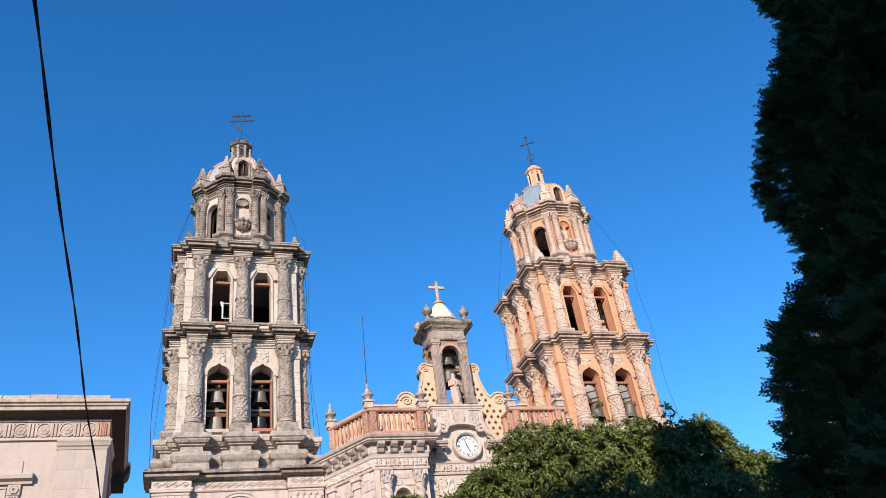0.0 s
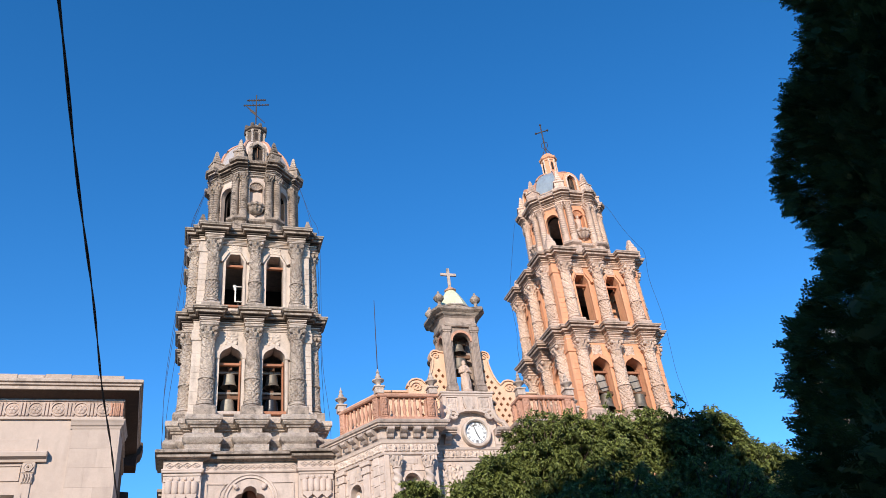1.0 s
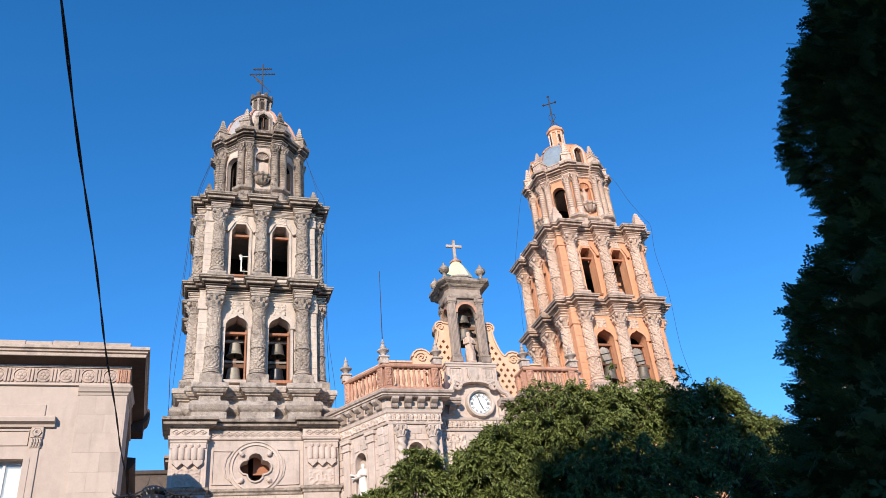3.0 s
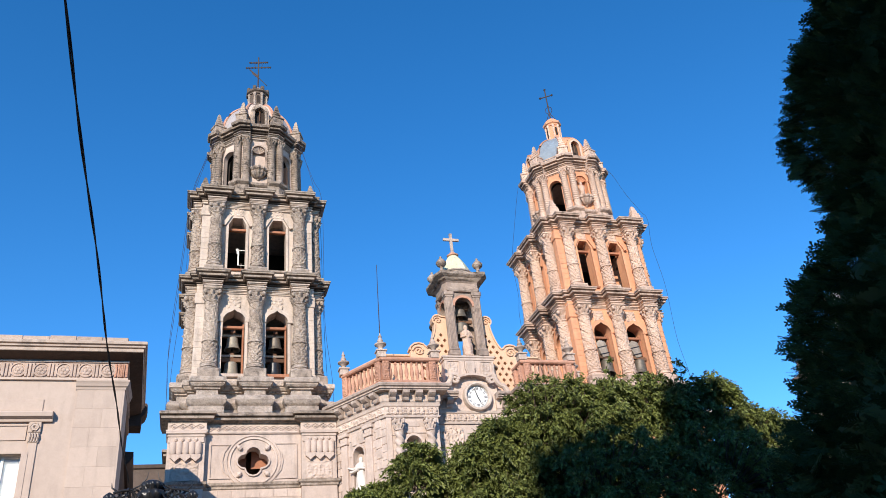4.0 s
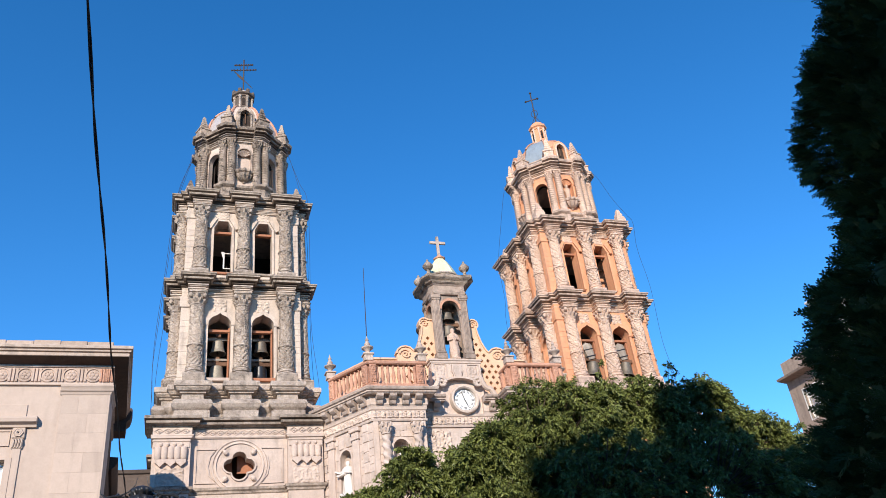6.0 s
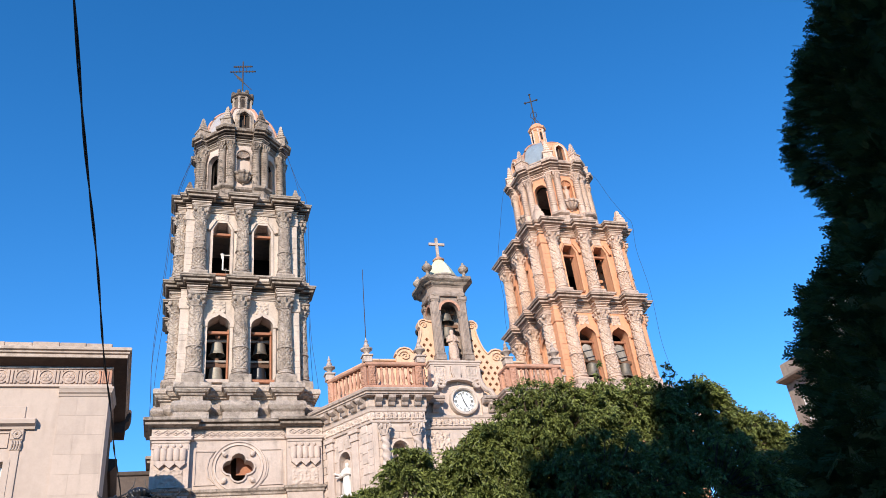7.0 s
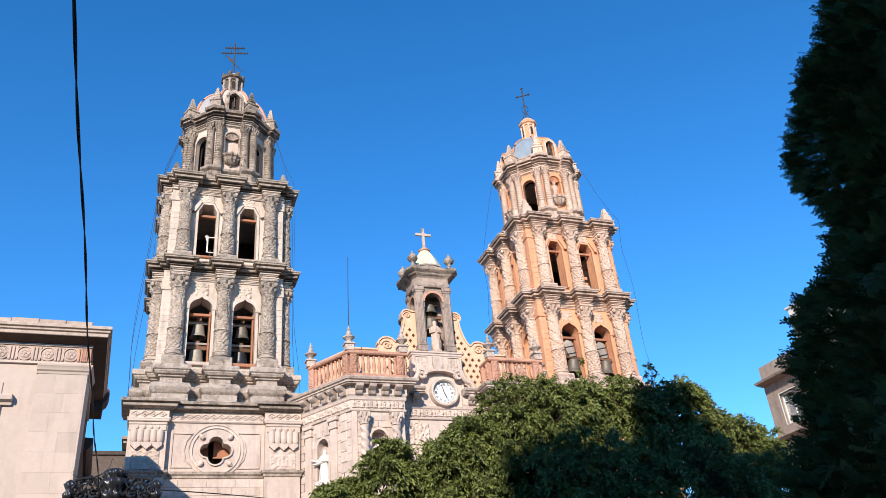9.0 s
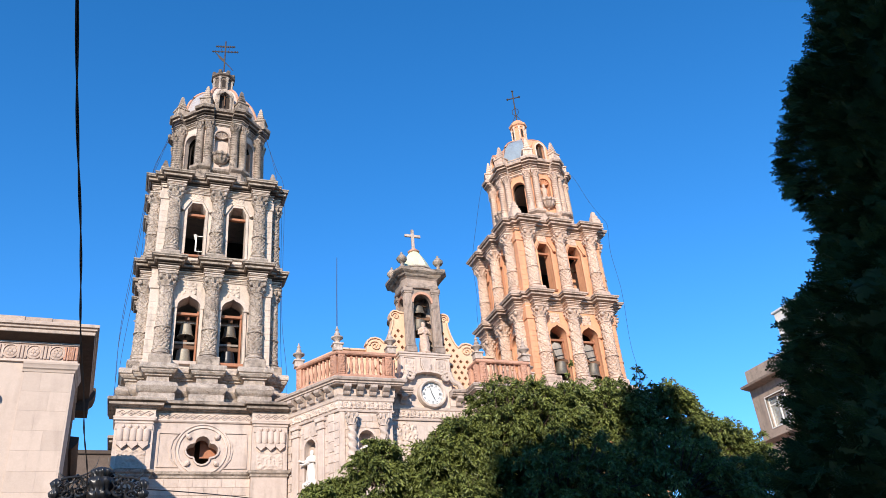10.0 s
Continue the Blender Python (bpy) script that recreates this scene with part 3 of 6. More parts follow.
            for s, o in zip((-1, 1), op):
                if lower:
                    part("window_frame", Shape().band(o, 0.13, -h - 0.10, -h + 0.02), trim, tw, at=m)
                    part("hood_mould", Shape().band(o[1:-1], 0.2, -h - 0.15, -h - 0.02), trim, tw, at=m)
                    for x in (s * 1.02 - 0.645, s * 1.02 + 0.645):
                        part("impost", Shape().box(x - 0.135, x + 0.135, -h - 0.14, -h, 18.54, 18.66, bev=0.015), trim, tw, at=m)
                    part("carved_panel", relief(0.62, 0.66, 0.07, 16, 2.0).mesh("carved_panel", trim2), trim2, tw, at=m @ T(s * 1.02, -h - 0.004, 19.62))
                    part("window_sill", Shape().box(s * 1.02 - 0.6, s * 1.02 + 0.6, -h - 0.16, -h + 0.66, 15.70, 15.86, bev=0.02), REDWOOD if s > 0 else PINK, tw, at=m)
                else:
                    part("window_frame", Shape().band(o, 0.12, -h - 0.08, -h + 0.02), trim, tw, at=m)
                    ear = [(s * 1.02 - 0.62, 24.0), (s * 1.02 - 0.29, 24.62)], [(s * 1.02 + 0.29, 24.62), (s * 1.02 + 0.62, 24.0)]
                    for pth in ear:
                        part("hood_mould", Shape().band(pth, 0.17, -h - 0.17, -h - 0.0), trim, tw, at=m)
                    part("carved_panel", relief(0.62, 0.46, 0.07, 14, 4.0).mesh("carved_panel", trim2), trim2, tw, at=m @ T(s * 1.02, -h - 0.004, 24.88))
                    part("window_sill", Shape().box(s * 1.02 - 0.5, s * 1.02 + 0.5, -h - 0.10, -h + 0.66, 21.40, 21.52, bev=0.02), REDWOOD if s < 0 else cornice, tw, at=m)
                # timber head beam in the opening
                zbm = 18.35 if lower else 23.95
                part("head_beam", Shape().box(s * 1.02 - 0.5, s * 1.02 + 0.5, -h + 0.25, -h + 0.45, zbm, zbm + 0.13, bev=0.01), REDWOOD, tw, at=m)
                if lower and k == 0:
                    part("jamb_board", Shape().box(s * 1.02 + 0.42, s * 1.02 + 0.50, -h + 0.30, -h + 0.62, 15.87, 18.6, bev=0.01), REDWOOD, tw, "red painted jamb board", at=m)
                if lower:
                    for zz in (17.06, 18.12):
                        part("bell_beam", Shape().box(s * 1.02 - 0.55, s * 1.02 + 0.55, -h + 0.72, -h + 0.86, zz, zz + 0.11, bev=0.01), OLDWOOD, tw, at=m)
        # corner strips beside the outer columns
        for k, m in enumerate(face_turns()):
            cs = Shape().box(-h - 0.14, -h + 0.30, -h - 0.14, -h + 0.30, z0, ze - 0.02, bev=0.02)
            cs.box(-h - 0.2, -h + 0.34, -h - 0.2, -h + 0.34, zc + 0.02, zd - 0.12, bev=0.03)
            cs.box(-h - 0.2, -h + 0.34, -h - 0.2, -h + 0.34, z0, zb, bev=0.03)
            part("corner_strip", cs, wall, tw, at=m)
        qb = Shape().box(-0.2, 0.2, -0.014, 0.01, -0.155, 0.155, bev=0.006).mesh("stone_block", wall)
        for sx in (-1, 1):
            for j in range(int((zc - zb - 0.1) / 0.32)):
                part("stone_block", qb, wall, tw, at=T(sx * (h - 0.08), -h - 0.14, zb + 0.2 + j * 0.32))
        # columns with carved shafts
        sh = carved_shaft(r0, r1, zc - zb - 0.34).mesh("column", carve, 50)
        cp = leaf_capital(r1, zd - zc).mesh("capital", carve, 55)
        ft = column_foot(r0, 0.34).mesh("column_base", carve, 40)
        q = r0 * 1.45
        pd = Shape().box(-q, q, -q - 0.02, q, 0, zb - z0, bev=0.02).mesh("pedestal", cornice)
        for k, m in enumerate(face_turns()):
            for i in (-1, 0, 1):
                col = part("column", sh, carve, tw, at=m @ T(i * C, -AX, zb + 0.34, 40 * i))
                part("capital", cp, carve, col, at=T(0, 0, zc - zb - 0.34, -40 * i))
                part("column_base", ft, carve, col, at=T(0, 0, -0.34, -40 * i))
                part("pedestal", pd, cornice, col, at=T(0, 0, -0.34 - (zb - z0), -40 * i))
        # entablature: frieze, dosserets, cornice
        big = 0.0 if lower else -0.10
        E1 = lambda o: bumps(2.76 + o, 0.52 + big, (-C, 0, C), 0.38 + o)
        part("frieze", moulded([(E1(o), z) for o, z in ((-0.02, zd - 0.02), (0.0, zd), (0.0, zd + 0.05), (0.04, zd + 0.055), (0.04, zd + 0.10), (0.09, zd + 0.11), (0.09, zd + 0.145), (-0.04, zd + 0.16), (-0.04, ze - 0.09), (0.03, ze - 0.08), (0.03, ze - 0.04), (0.09, ze - 0.03), (0.1, ze + 0.02))]), trim2, tw)
        # on the grey tower, soot and under-cornice shade are both in the colour
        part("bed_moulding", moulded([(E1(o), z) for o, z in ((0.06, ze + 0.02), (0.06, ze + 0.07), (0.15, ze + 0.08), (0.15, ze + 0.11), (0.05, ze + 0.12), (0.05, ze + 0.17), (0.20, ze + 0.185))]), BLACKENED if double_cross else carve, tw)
        part("cornice", moulded([(E1(o), z) for o, z in ((0.10, ze + 0.186), (0.29, ze + 0.20), (0.31, ze + 0.29), (0.16, ze + 0.30), (0.16, ze + 0.35), (0.39, ze + 0.365), (0.40, ze + 0.42), (0.44, zt - 0.10), (0.44, zt - 0.05), (0.40, zt - 0.02), (0.0, zt))]), cornice, tw)
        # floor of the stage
        # floor and ceiling blackened too, as the shade of the belfry
        part("stage_floor", Shape().box(-h + 0.71, h - 0.71, -h + 0.71, h - 0.71, z0 - 0.3, z0 + 0.05), SHADEBLACK, tw)
        part("stage_ceiling", Shape().box(-h + 0.71, h - 0.71, -h + 0.71, h - 0.71, ze - 0.1, ze + 0.1), SHADEBLACK, tw)

    # ---- octagonal stage
    octa = UPPERSTONE if double_cross else carve
    octc = UPPERSTONE if double_cross else cornice
    octw = PINK if double_cross else wall
    octt = PINKCORNICE if double_cross else trim
    ap = 2.12
    R8 = ap / math.cos(math.pi / 8)
    oct_ = lambda rr, off=0.0: [(rr * math.cos(math.pi / 8 + k * math.pi / 4 + off), rr * math.sin(math.pi / 8 + k * math.pi / 4 + off)) for k in range(8)]

    def star(o, pr, w):
        """An octagon that breaks forward round each of its corners."""
        out = []
        for k in range(8):
            a = math.pi / 8 + k * math.pi / 4
            for da, rr in ((-w, 0), (-w, pr), (0, pr), (w, pr), (w, 0)):
                b = a + da
                s = (ap + o) / math.cos(((b + math.pi / 8) % (math.pi / 4)) - math.pi / 8)
                s = s + rr
                out.append((s * math.cos(b), s * math.sin(b)))
        return out
    part("octagon_plinth", moulded([(star(o, 0.30, 0.20), z) for o, z in ((0.32, 25.99), (0.32, 26.3), (0.24, 26.34), (0.2, 26.8), (0.3, 26.86), (0.36, 26.92), (0.36, 27.06), (0.2, 27.1))]), octc, tw)
    hw = ap * math.tan(math.pi / 8)
    for k in range(8):
        m = pose(0, 0, 0, 0, 0, 45 * k)
        if k % 2:
            o = arch(-0.42, 0.42, 27.15, 29.2, 29.65, 12)
            part("octagon_wall", Shape().plate([(-hw, 27.0), (hw, 27.0), (hw, 30.35), (-hw, 30.35)], [o], -ap, -ap + 0.22), octw, tw, at=m)
            part("window_frame", Shape().band(o, 0.12, -ap - 0.08, -ap + 0.02), octt, tw, at=m)
            for x in (-1, 1):
                part("impost", Shape().box(x * 0.54 - 0.12, x * 0.54 + 0.12, -ap - 0.1, -ap, 29.08, 29.18, bev=0.01), octt, tw, at=m)
            # orange board added in place of the sunlit right jamb
            part("shutter", Shape().box(0.31, 0.41, -ap + 0.10, -ap + 0.40, 27.16, 29.2, bev=0.01), ORANGE, tw, "orange board standing for the sunlit jamb", at=m)
        else:
            o = arch(-0.36, 0.36, 28.2, 29.45, 29.8, 12)
            part("octagon_wall", Shape().plate([(-hw, 27.0), (hw, 27.0), (hw, 30.35), (-hw, 30.35)], [o], -ap, -ap + 0.3), octw, tw, at=m)
            nb = Shape().plate([(-0.45, 28.1), (0.45, 28.1), (0.45, 29.9), (-0.45, 29.9)], [], -ap + 0.3, -ap + 0.36)
            part("niche_back", nb, PINK if double_cross else ORANGE, tw, at=m)
            part("niche_frame", Shape().band(o, 0.08, -ap - 0.06, -ap + 0.02), octt, tw, at=m)
            for x in (-1, 1):
                part("impost", Shape().box(x * 0.49 - 0.12, x * 0.49 + 0.12, -ap - 0.1, -ap, 29.36, 29.45, bev=0.01), octt, tw, at=m)
            shell = Shape()
            for i in range(7):
                a = math.pi * (i + 0.5) / 7
                shell.tube([(0.05 * math.cos(a), -ap + 0.2, 29.42 + 0.03 * math.sin(a)), (0.2 * math.cos(a), -ap + 0.12, 29.42 + 0.2 * math.sin(a)), (0.33 * math.cos(a), -ap + 0.02, 29.42 + 0.33 * math.sin(a))], 0.035, 6, taper=2.0)
            part("niche_shell", shell, octt, tw, "ribbed stone shell", at=m)
            corb = Shape().lathe([(0.03, 27.42), (0.08, 27.46), (0.07, 27.52), (0.2, 27.56), (0.36, 27.7), (0.45, 27.88), (0.40, 27.93), (0.50, 27.98), (0.52, 28.04), (0.52, 28.12), (0.1, 28.14)], 24, Matrix.Translation((0, -ap - 0.02, 0)), wob=lambda a, z: 0.10 * math.cos(12 * a))
            part("niche_corbel", corb, octc, tw, "leaf-carved corbel", at=m)
            if not double_cross and k == 0:
                st = Shape().lathe([(0.16, 28.14), (0.18, 28.3), (0.15, 28.7), (0.19, 29.0), (0.16, 29.12), (0.06, 29.18), (0.1, 29.28), (0.09, 29.4), (0.02, 29.46)], 14, Matrix.Translation((0, -ap + 0.12, 0)), wob=lambda a, z: 0.12 * math.sin(5 * a + z * 9))
                tagged(part("statue", st, CREAM, None, at=T(ox + 0.15, 0, 0)), "small pale stone statue standing in a shell niche", "statue")
    osh = twisted_shaft(0.215, 0.19, 1.95, 24, 132, 12, 0.14).mesh("column", octa, 60)
    osh_low = Shape().lathe([(0.24, 0), (0.24, 0.06), (0.2, 0.1), (0.22, 0.3), (0.2, 0.5), (0.22, 0.62), (0.22, 0.66), (0.19, 0.7)], 20, wob=lambda a, z: 0.07 * math.sin(6 * a + 14 * z)).mesh("column_base", octa, 50)
    ocp = leaf_capital(0.165, 0.5).mesh("capital", octa, 40)
    for k in range(8):
        for s in (-1, 1):
            a = math.pi / 8 + k * math.pi / 4 + s * 0.108
            rr = R8 + 0.10
            col = part("column", osh, octa, tw, at=T(rr * math.cos(a), rr * math.sin(a), 27.75, math.degrees(a)))
            part("capital", ocp, octa, col, at=T(0, 0, 1.95))
            part("column_base", osh_low, octa, col, at=T(0, 0, -0.69))
    part("octagon_frieze", moulded([(star(o, 0.26, 0.19), z) for o, z in ((0.04, 30.16), (0.04, 30.20), (0.10, 30.21), (0.10, 30.26), (0.02, 30.27), (0.02, 30.38), (0.08, 30.39), (0.08, 30.44), (0.16, 30.45), (0.16, 30.49))]), GREY if double_cross else CREAM, tw)
    # grey tower: this recessed course is coloured for soot and shade together
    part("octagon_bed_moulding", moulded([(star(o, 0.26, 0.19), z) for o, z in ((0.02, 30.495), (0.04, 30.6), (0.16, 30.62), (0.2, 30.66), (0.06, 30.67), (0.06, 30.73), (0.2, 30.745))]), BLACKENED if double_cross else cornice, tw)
    part("octagon_cornice", moulded([(star(o, 0.26, 0.19), z) for o, z in ((0.1, 30.746), (0.28, 30.76), (0.29, 30.84), (0.14, 30.85), (0.14, 30.90), (0.40, 30.92), (0.44, 31.06), (0.40, 31.13), (0.0, 31.16))]), octc, tw)
    lw = (ap - 0.43) * math.tan(math.pi / 8)
    for k in range(8):
        # black sheets added inside the octagon, standing for its shade
        part("inner_lining", Shape().plate([(-lw, 27.03), (lw, 27.03), (lw, 30.3), (-lw, 30.3)], [arch(-0.42, 0.42, 27.15, 29.2, 29.65, 12)] if k % 2 else [], -ap + 0.414, -ap + 0.434), SHADEBLACK, tw, "inner face blackened to stand for shade", at=pose(0, 0, 0, 0, 0, 45 * k))
    part("octagon_floor", Shape().lathe([(0.01, 26.9), (1.9, 26.9), (1.9, 27.02), (0.01, 27.02)], 8), SHADEBLACK, tw)
    cf = Shape().box(-0.3, 0.3, -0.3, 0.3, 0, 0.22, bev=0.03).box(-0.25, 0.25, -0.25, 0.25, 0.22, 0.4, bev=0.03)
    for i in range(3):
        e = 0.2 - i * 0.055
        cf.rings([[(sx * w, sy * w, zz) for sx, sy in ((-1, -1), (1, -1), (1, 1), (-1, 1))] for w, zz in ((e, 0.4 + i * 0.16), (e * 1.1, 0.45 + i * 0.16), (e * 0.7, 0.56 + i * 0.16))])
    cfm = cf.mesh("corner_finial", octa)
    for sx, sy in ((-1, -1), (1, -1), (1, 1), (-1, 1)):
        part("corner_finial", cfm, octa, tw, at=T(sx * 2.75, sy * 2.75, 25.97) @ Matrix.Diagonal((0.85, 0.85, 1.05, 1) if double_cross else (1.2, 1.2, 1.45, 1)))
    # attic, finials, dome with dormers
    part("dome_drum", moulded([(oct_(rr), z) for rr, z in ((2.12, 31.15), (2.12, 31.5), (2.2, 31.53), (2.2, 31.62), (2.05, 31.64))]), octc, tw)
    fin = Shape().box(-0.40, 0.40, -0.40, 0.40, 0, 0.12, bev=0.03).box(-0.35, 0.35, -0.35, 0.35, 0.1, 0.52, bev=0.02).box(-0.41, 0.41, -0.41, 0.41, 0.52, 0.62, bev=0.03)
    for i in range(5):
        q = 0.25 - i * 0.038
        z = 0.62 + i * 0.18
        fin.rings([[(sx * e, sy * e, zz) for sx, sy in ((-1, -1), (1, -1), (1, 1), (-1, 1))] for e, zz in ((q * 0.8, z), (q * 1.06, z + 0.05), (q * 1.06, z + 0.11), (q * 0.78, z + 0.18))])
    fin.rings([[(sx * e, sy * e, zz) for sx, sy in ((-1, -1), (1, -1), (1, 1), (-1, 1))] for e, zz in ((0.08, 1.52), (0.07, 1.58), (0.015, 1.66))])
    finm = fin.mesh("finial", octa, 40)
    for k in range(8):
        a = math.pi / 8 + k * math.pi / 4
        part("finial", finm, octa, tw, at=T((R8 + 0.12) * math.cos(a), (R8 + 0.12) * math.sin(a), 31.14, math.degrees(a)) @ Matrix.Diagonal((0.88, 0.88, 1.0, 1)))
    dome = []
    for i in range(13):
        a = i / 12 * math.radians(76)
        dome.append((oct_(2.18 * math.cos(a) + 0.0), 31.3 + 2.85 * math.sin(a)))
    part("dome", Shape().rings([[(x * 0.97, y * 0.97, z) for x, y in p] for p, z in dome]), dome_mat, tw, "segmental dome of faded glazed tiles", smooth=25)
    for k in range(8):
        strip = [[(*p[k], z), (*p[(k + 1) % 8], z), (p[(k + 1) % 8][0] * 0.96, p[(k + 1) % 8][1] * 0.96, z), (p[k][0] * 0.96, p[k][1] * 0.96, z)] for p, z in dome]
        part("dome_panel", Shape().rings(strip), dome_mat if k % 2 == 0 else octw, tw, smooth=25)
    for k in range(8):
        part("dome_rib", Shape().tube([(p[k][0] * 1.01, p[k][1] * 1.01, z) for p, z in dome], 0.085, 6), TERRACOTTA, tw, "terracotta-coloured rib")
    for k in range(0, 8, 2):
        m = pose(0, 0, 0, 0, 0, 45 * k)
        o = arch(-0.29, 0.29, 31.25, 32.1, 32.42, 10, 0.06)
        out = arch(-0.52, 0.52, 31.17, 32.1, 32.72, 10, 0.05)
        part("dormer", Shape().plate(out, [o], -2.30, -1.2), wall if not double_cross else octa, tw, at=m)
        part("dormer_arch", Shape().band(o, 0.1, -2.38, -2.28), octa, tw, at=m)
        # black sheet in place of the dormer's dark inside
        part("dormer_back", Shape().box(-0.29, 0.29, -2.06, -2.02, 31.5, 32.7), SHADEBLACK, tw, at=m)
        part("broken_shutter", Shape().box(-0.02, 0.03, -2.18, -2.14, 31.62, 32.5).box(-0.2, 0.03, -2.18, -2.15, 32.3, 32.36), WOOD, tw, at=m)
    # lantern
    low = Matrix.Translation((0, 0, -0.32)) if double_cross else Matrix.Translation((0, 0, 34.1)) @ Matrix.Diagonal((0.86, 0.86, 1.18, 1)) @ Matrix.Translation((0, 0, -34.42))
    ln = [(oct_(rr), z) for rr, z in ((0.66, 34.3), (0.66, 34.48), (0.56, 34.52), (0.54, 35.42), (0.62, 35.46), (0.62, 35.54), (0.72, 35.6), (0.74, 35.72), (0.6, 35.76))]
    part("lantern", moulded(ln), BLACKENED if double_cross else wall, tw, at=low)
    slot = arch(-0.09, 0.09, 34.72, 35.2, 35.3, 6)
    for k in range(8):
        m = pose(0, 0, 0, 0, 0, 45 * k)
        if k % 2 == 0:
            # black plate on the lantern, in place of a shaded slit
            part("lantern_slot", Shape().plate(slot, [], -0.535, -0.50), SHADEBLACK, tw, "black plate standing for a slit opening", at=low @ m)
        a = math.pi / 8 + k * math.pi / 4
        part("lantern_pilaster", Shape().lathe([(0.075, 34.5), (0.085, 34.56), (0.065, 34.62), (0.065, 35.3), (0.1, 35.4), (0.1, 35.46)], 8, Matrix.Translation((0.56 * math.cos(a), 0.56 * math.sin(a), 0))), carve, tw, at=low)
        if double_cross:
            part("lantern_knob", Shape().box(-0.1, 0.1, -0.1, 0.1, 35.74, 35.98, bev=0.03), BLACKENED if double_cross else wall, tw, at=low @ T(0.6 * math.cos(a), 0.6 * math.sin(a), 0, math.degrees(a)))
    part("lantern_cap", Shape().lathe([(0.58, 35.76), (0.5, 35.92), (0.3, 36.06), (0.1, 36.12), (0.06, 36.2)], 16), MARBLE if double_cross else wall, tw, at=low)
    # iron cross
    cr = thing("iron_cross", "dark wrought-iron cross with a slanting vane" if double_cross else "dark wrought-iron cross with curled arms", "cross", T(ox + (0.0 if double_cross else 0.15), 0, 35.82 if double_cross else 36.1, -12 if double_cross else -35))
    part("upright", Shape().tube([(0, 0, 0), (0, 0, 2.75)], 0.042, 6), RUST, cr)
    if double_cross:
        for z, w in ((1.88, 0.74), (2.31, 0.54)):
            part("arm", Shape().tube([(-w, 0, z), (w, 0, z)], 0.036, 6), RUST, cr)
            for q in range(-3, 4):
                if q:
                    part("crocket", Shape().lathe([(0.01, -0.1), (0.05, -0.04), (0.02, 0), (0.05, 0.04), (0.01, 0.1)], 6, T(q * w * 0.27, 0, z)), RUST, cr)
            for s in (-1, 1):
                part("arm_tip", Shape().lathe([(0.01, -0.09), (0.07, 0), (0.01, 0.09)], 6, T(s * w, 0, z)), RUST, cr)
        for s in (-1, 1):
            part("scroll", Shape().tube([(s * (0.06 + 0.22 * math.sin(i * 0.5) * 0.8), 0, 1.88 + 0.22 - 0.22 * math.cos(i * 0.5)) for i in range(9)], 0.018, 5), RUST, cr)
        part("vane", Shape().tube([(-0.55, 0, 1.75), (0.55, 0, 0.35)], 0.035, 6, taper=0.6).add([(-0.5, 0.012, 1.73), (0.02, 0.012, 1.19), (0.02, 0.012, 0.95), (-0.36, 0.012, 1.35), (-0.5, -0.012, 1.73), (0.02, -0.012, 1.19), (0.02, -0.012, 0.95), (-0.36, -0.012, 1.35)], [(0, 1, 2, 3), (7, 6, 5, 4), (0, 4, 5, 1), (1, 5, 6, 2), (2, 6, 7, 3), (3, 7, 4, 0)]), RUST, cr, "slanting iron vane")
    else:
        part("arm", Shape().tube([(-0.42, 0, 2.11), (0.42, 0, 2.11)], 0.042, 6), RUST, cr)
        for x, z in ((-0.42, 2.11), (0.42, 2.11), (0, 2.75)):
            part("arm_tip", Shape().lathe([(0.01, -0.12), (0.10, 0), (0.01, 0.12)], 6, T(x, 0, z)), RUST, cr)
        for s in (-1, 1):
            part("scroll", Shape().tube([(s * 0.03, 0, 0.5), (s * 0.22, 0, 0.75), (s * 0.2, 0, 1.05), (s * 0.05, 0, 1.15), (s * 0.04, 0, 1.3)], 0.022, 5), RUST, cr)
            part("stay", Shape().tube([(s * 0.30, 0, 0.02), (-s * 0.04, 0, 0.72)], 0.022, 5), RUST, cr)
    return tw


left_tower = build_tower(0.0, "tall weathered grey stone bell tower with spiral carved columns", GREY_WALL, GREY, DARKSTONE, PINK, GREY_WALL, TILE, True, GREY_WALL)
right_tower = build_tower(19.84, "tall orange rendered bell tower with pale carved columns", ORANGE, CREAM, CREAMCORNICE, ORANGE, ORANGE, TILEBLUE, False, CREAM)

# the octagon of the orange tower stands slightly off the axis of its belfry
for ob in list(right_tower.children):
    if min((ob.matrix_basis @ v.co).z for v in ob.data.vertices) > 25.95:
        ob.matrix_basis = Matrix.Translation((0.15, 0, 0)) @ ob.matrix_basis

mf = thing("metal_frame", "white metal frame standing inside the upper belfry opening", "frame", T(-0.86, -2.15, 21.05))
part("frame_bars", Shape().band([(-0.02, 1.0), (-0.02, 1.85), (0.36, 1.85), (0.36, 1.0)], 0.075, -0.03, 0.03, closed=True), FRAMEPAINT, mf)
part("stand", Shape().tube([(0.1, 0, 0), (0.1, 0, 1.1)], 0.03, 6), RUST, mf)
part("loudspeaker_horn", Shape().lathe([(0.03, 1.95), (0.05, 2.1), (0.09, 2.2), (0.1, 2.22)], 10, T(-0.1, 0, -0.3)), FRAMEPAINT, mf)

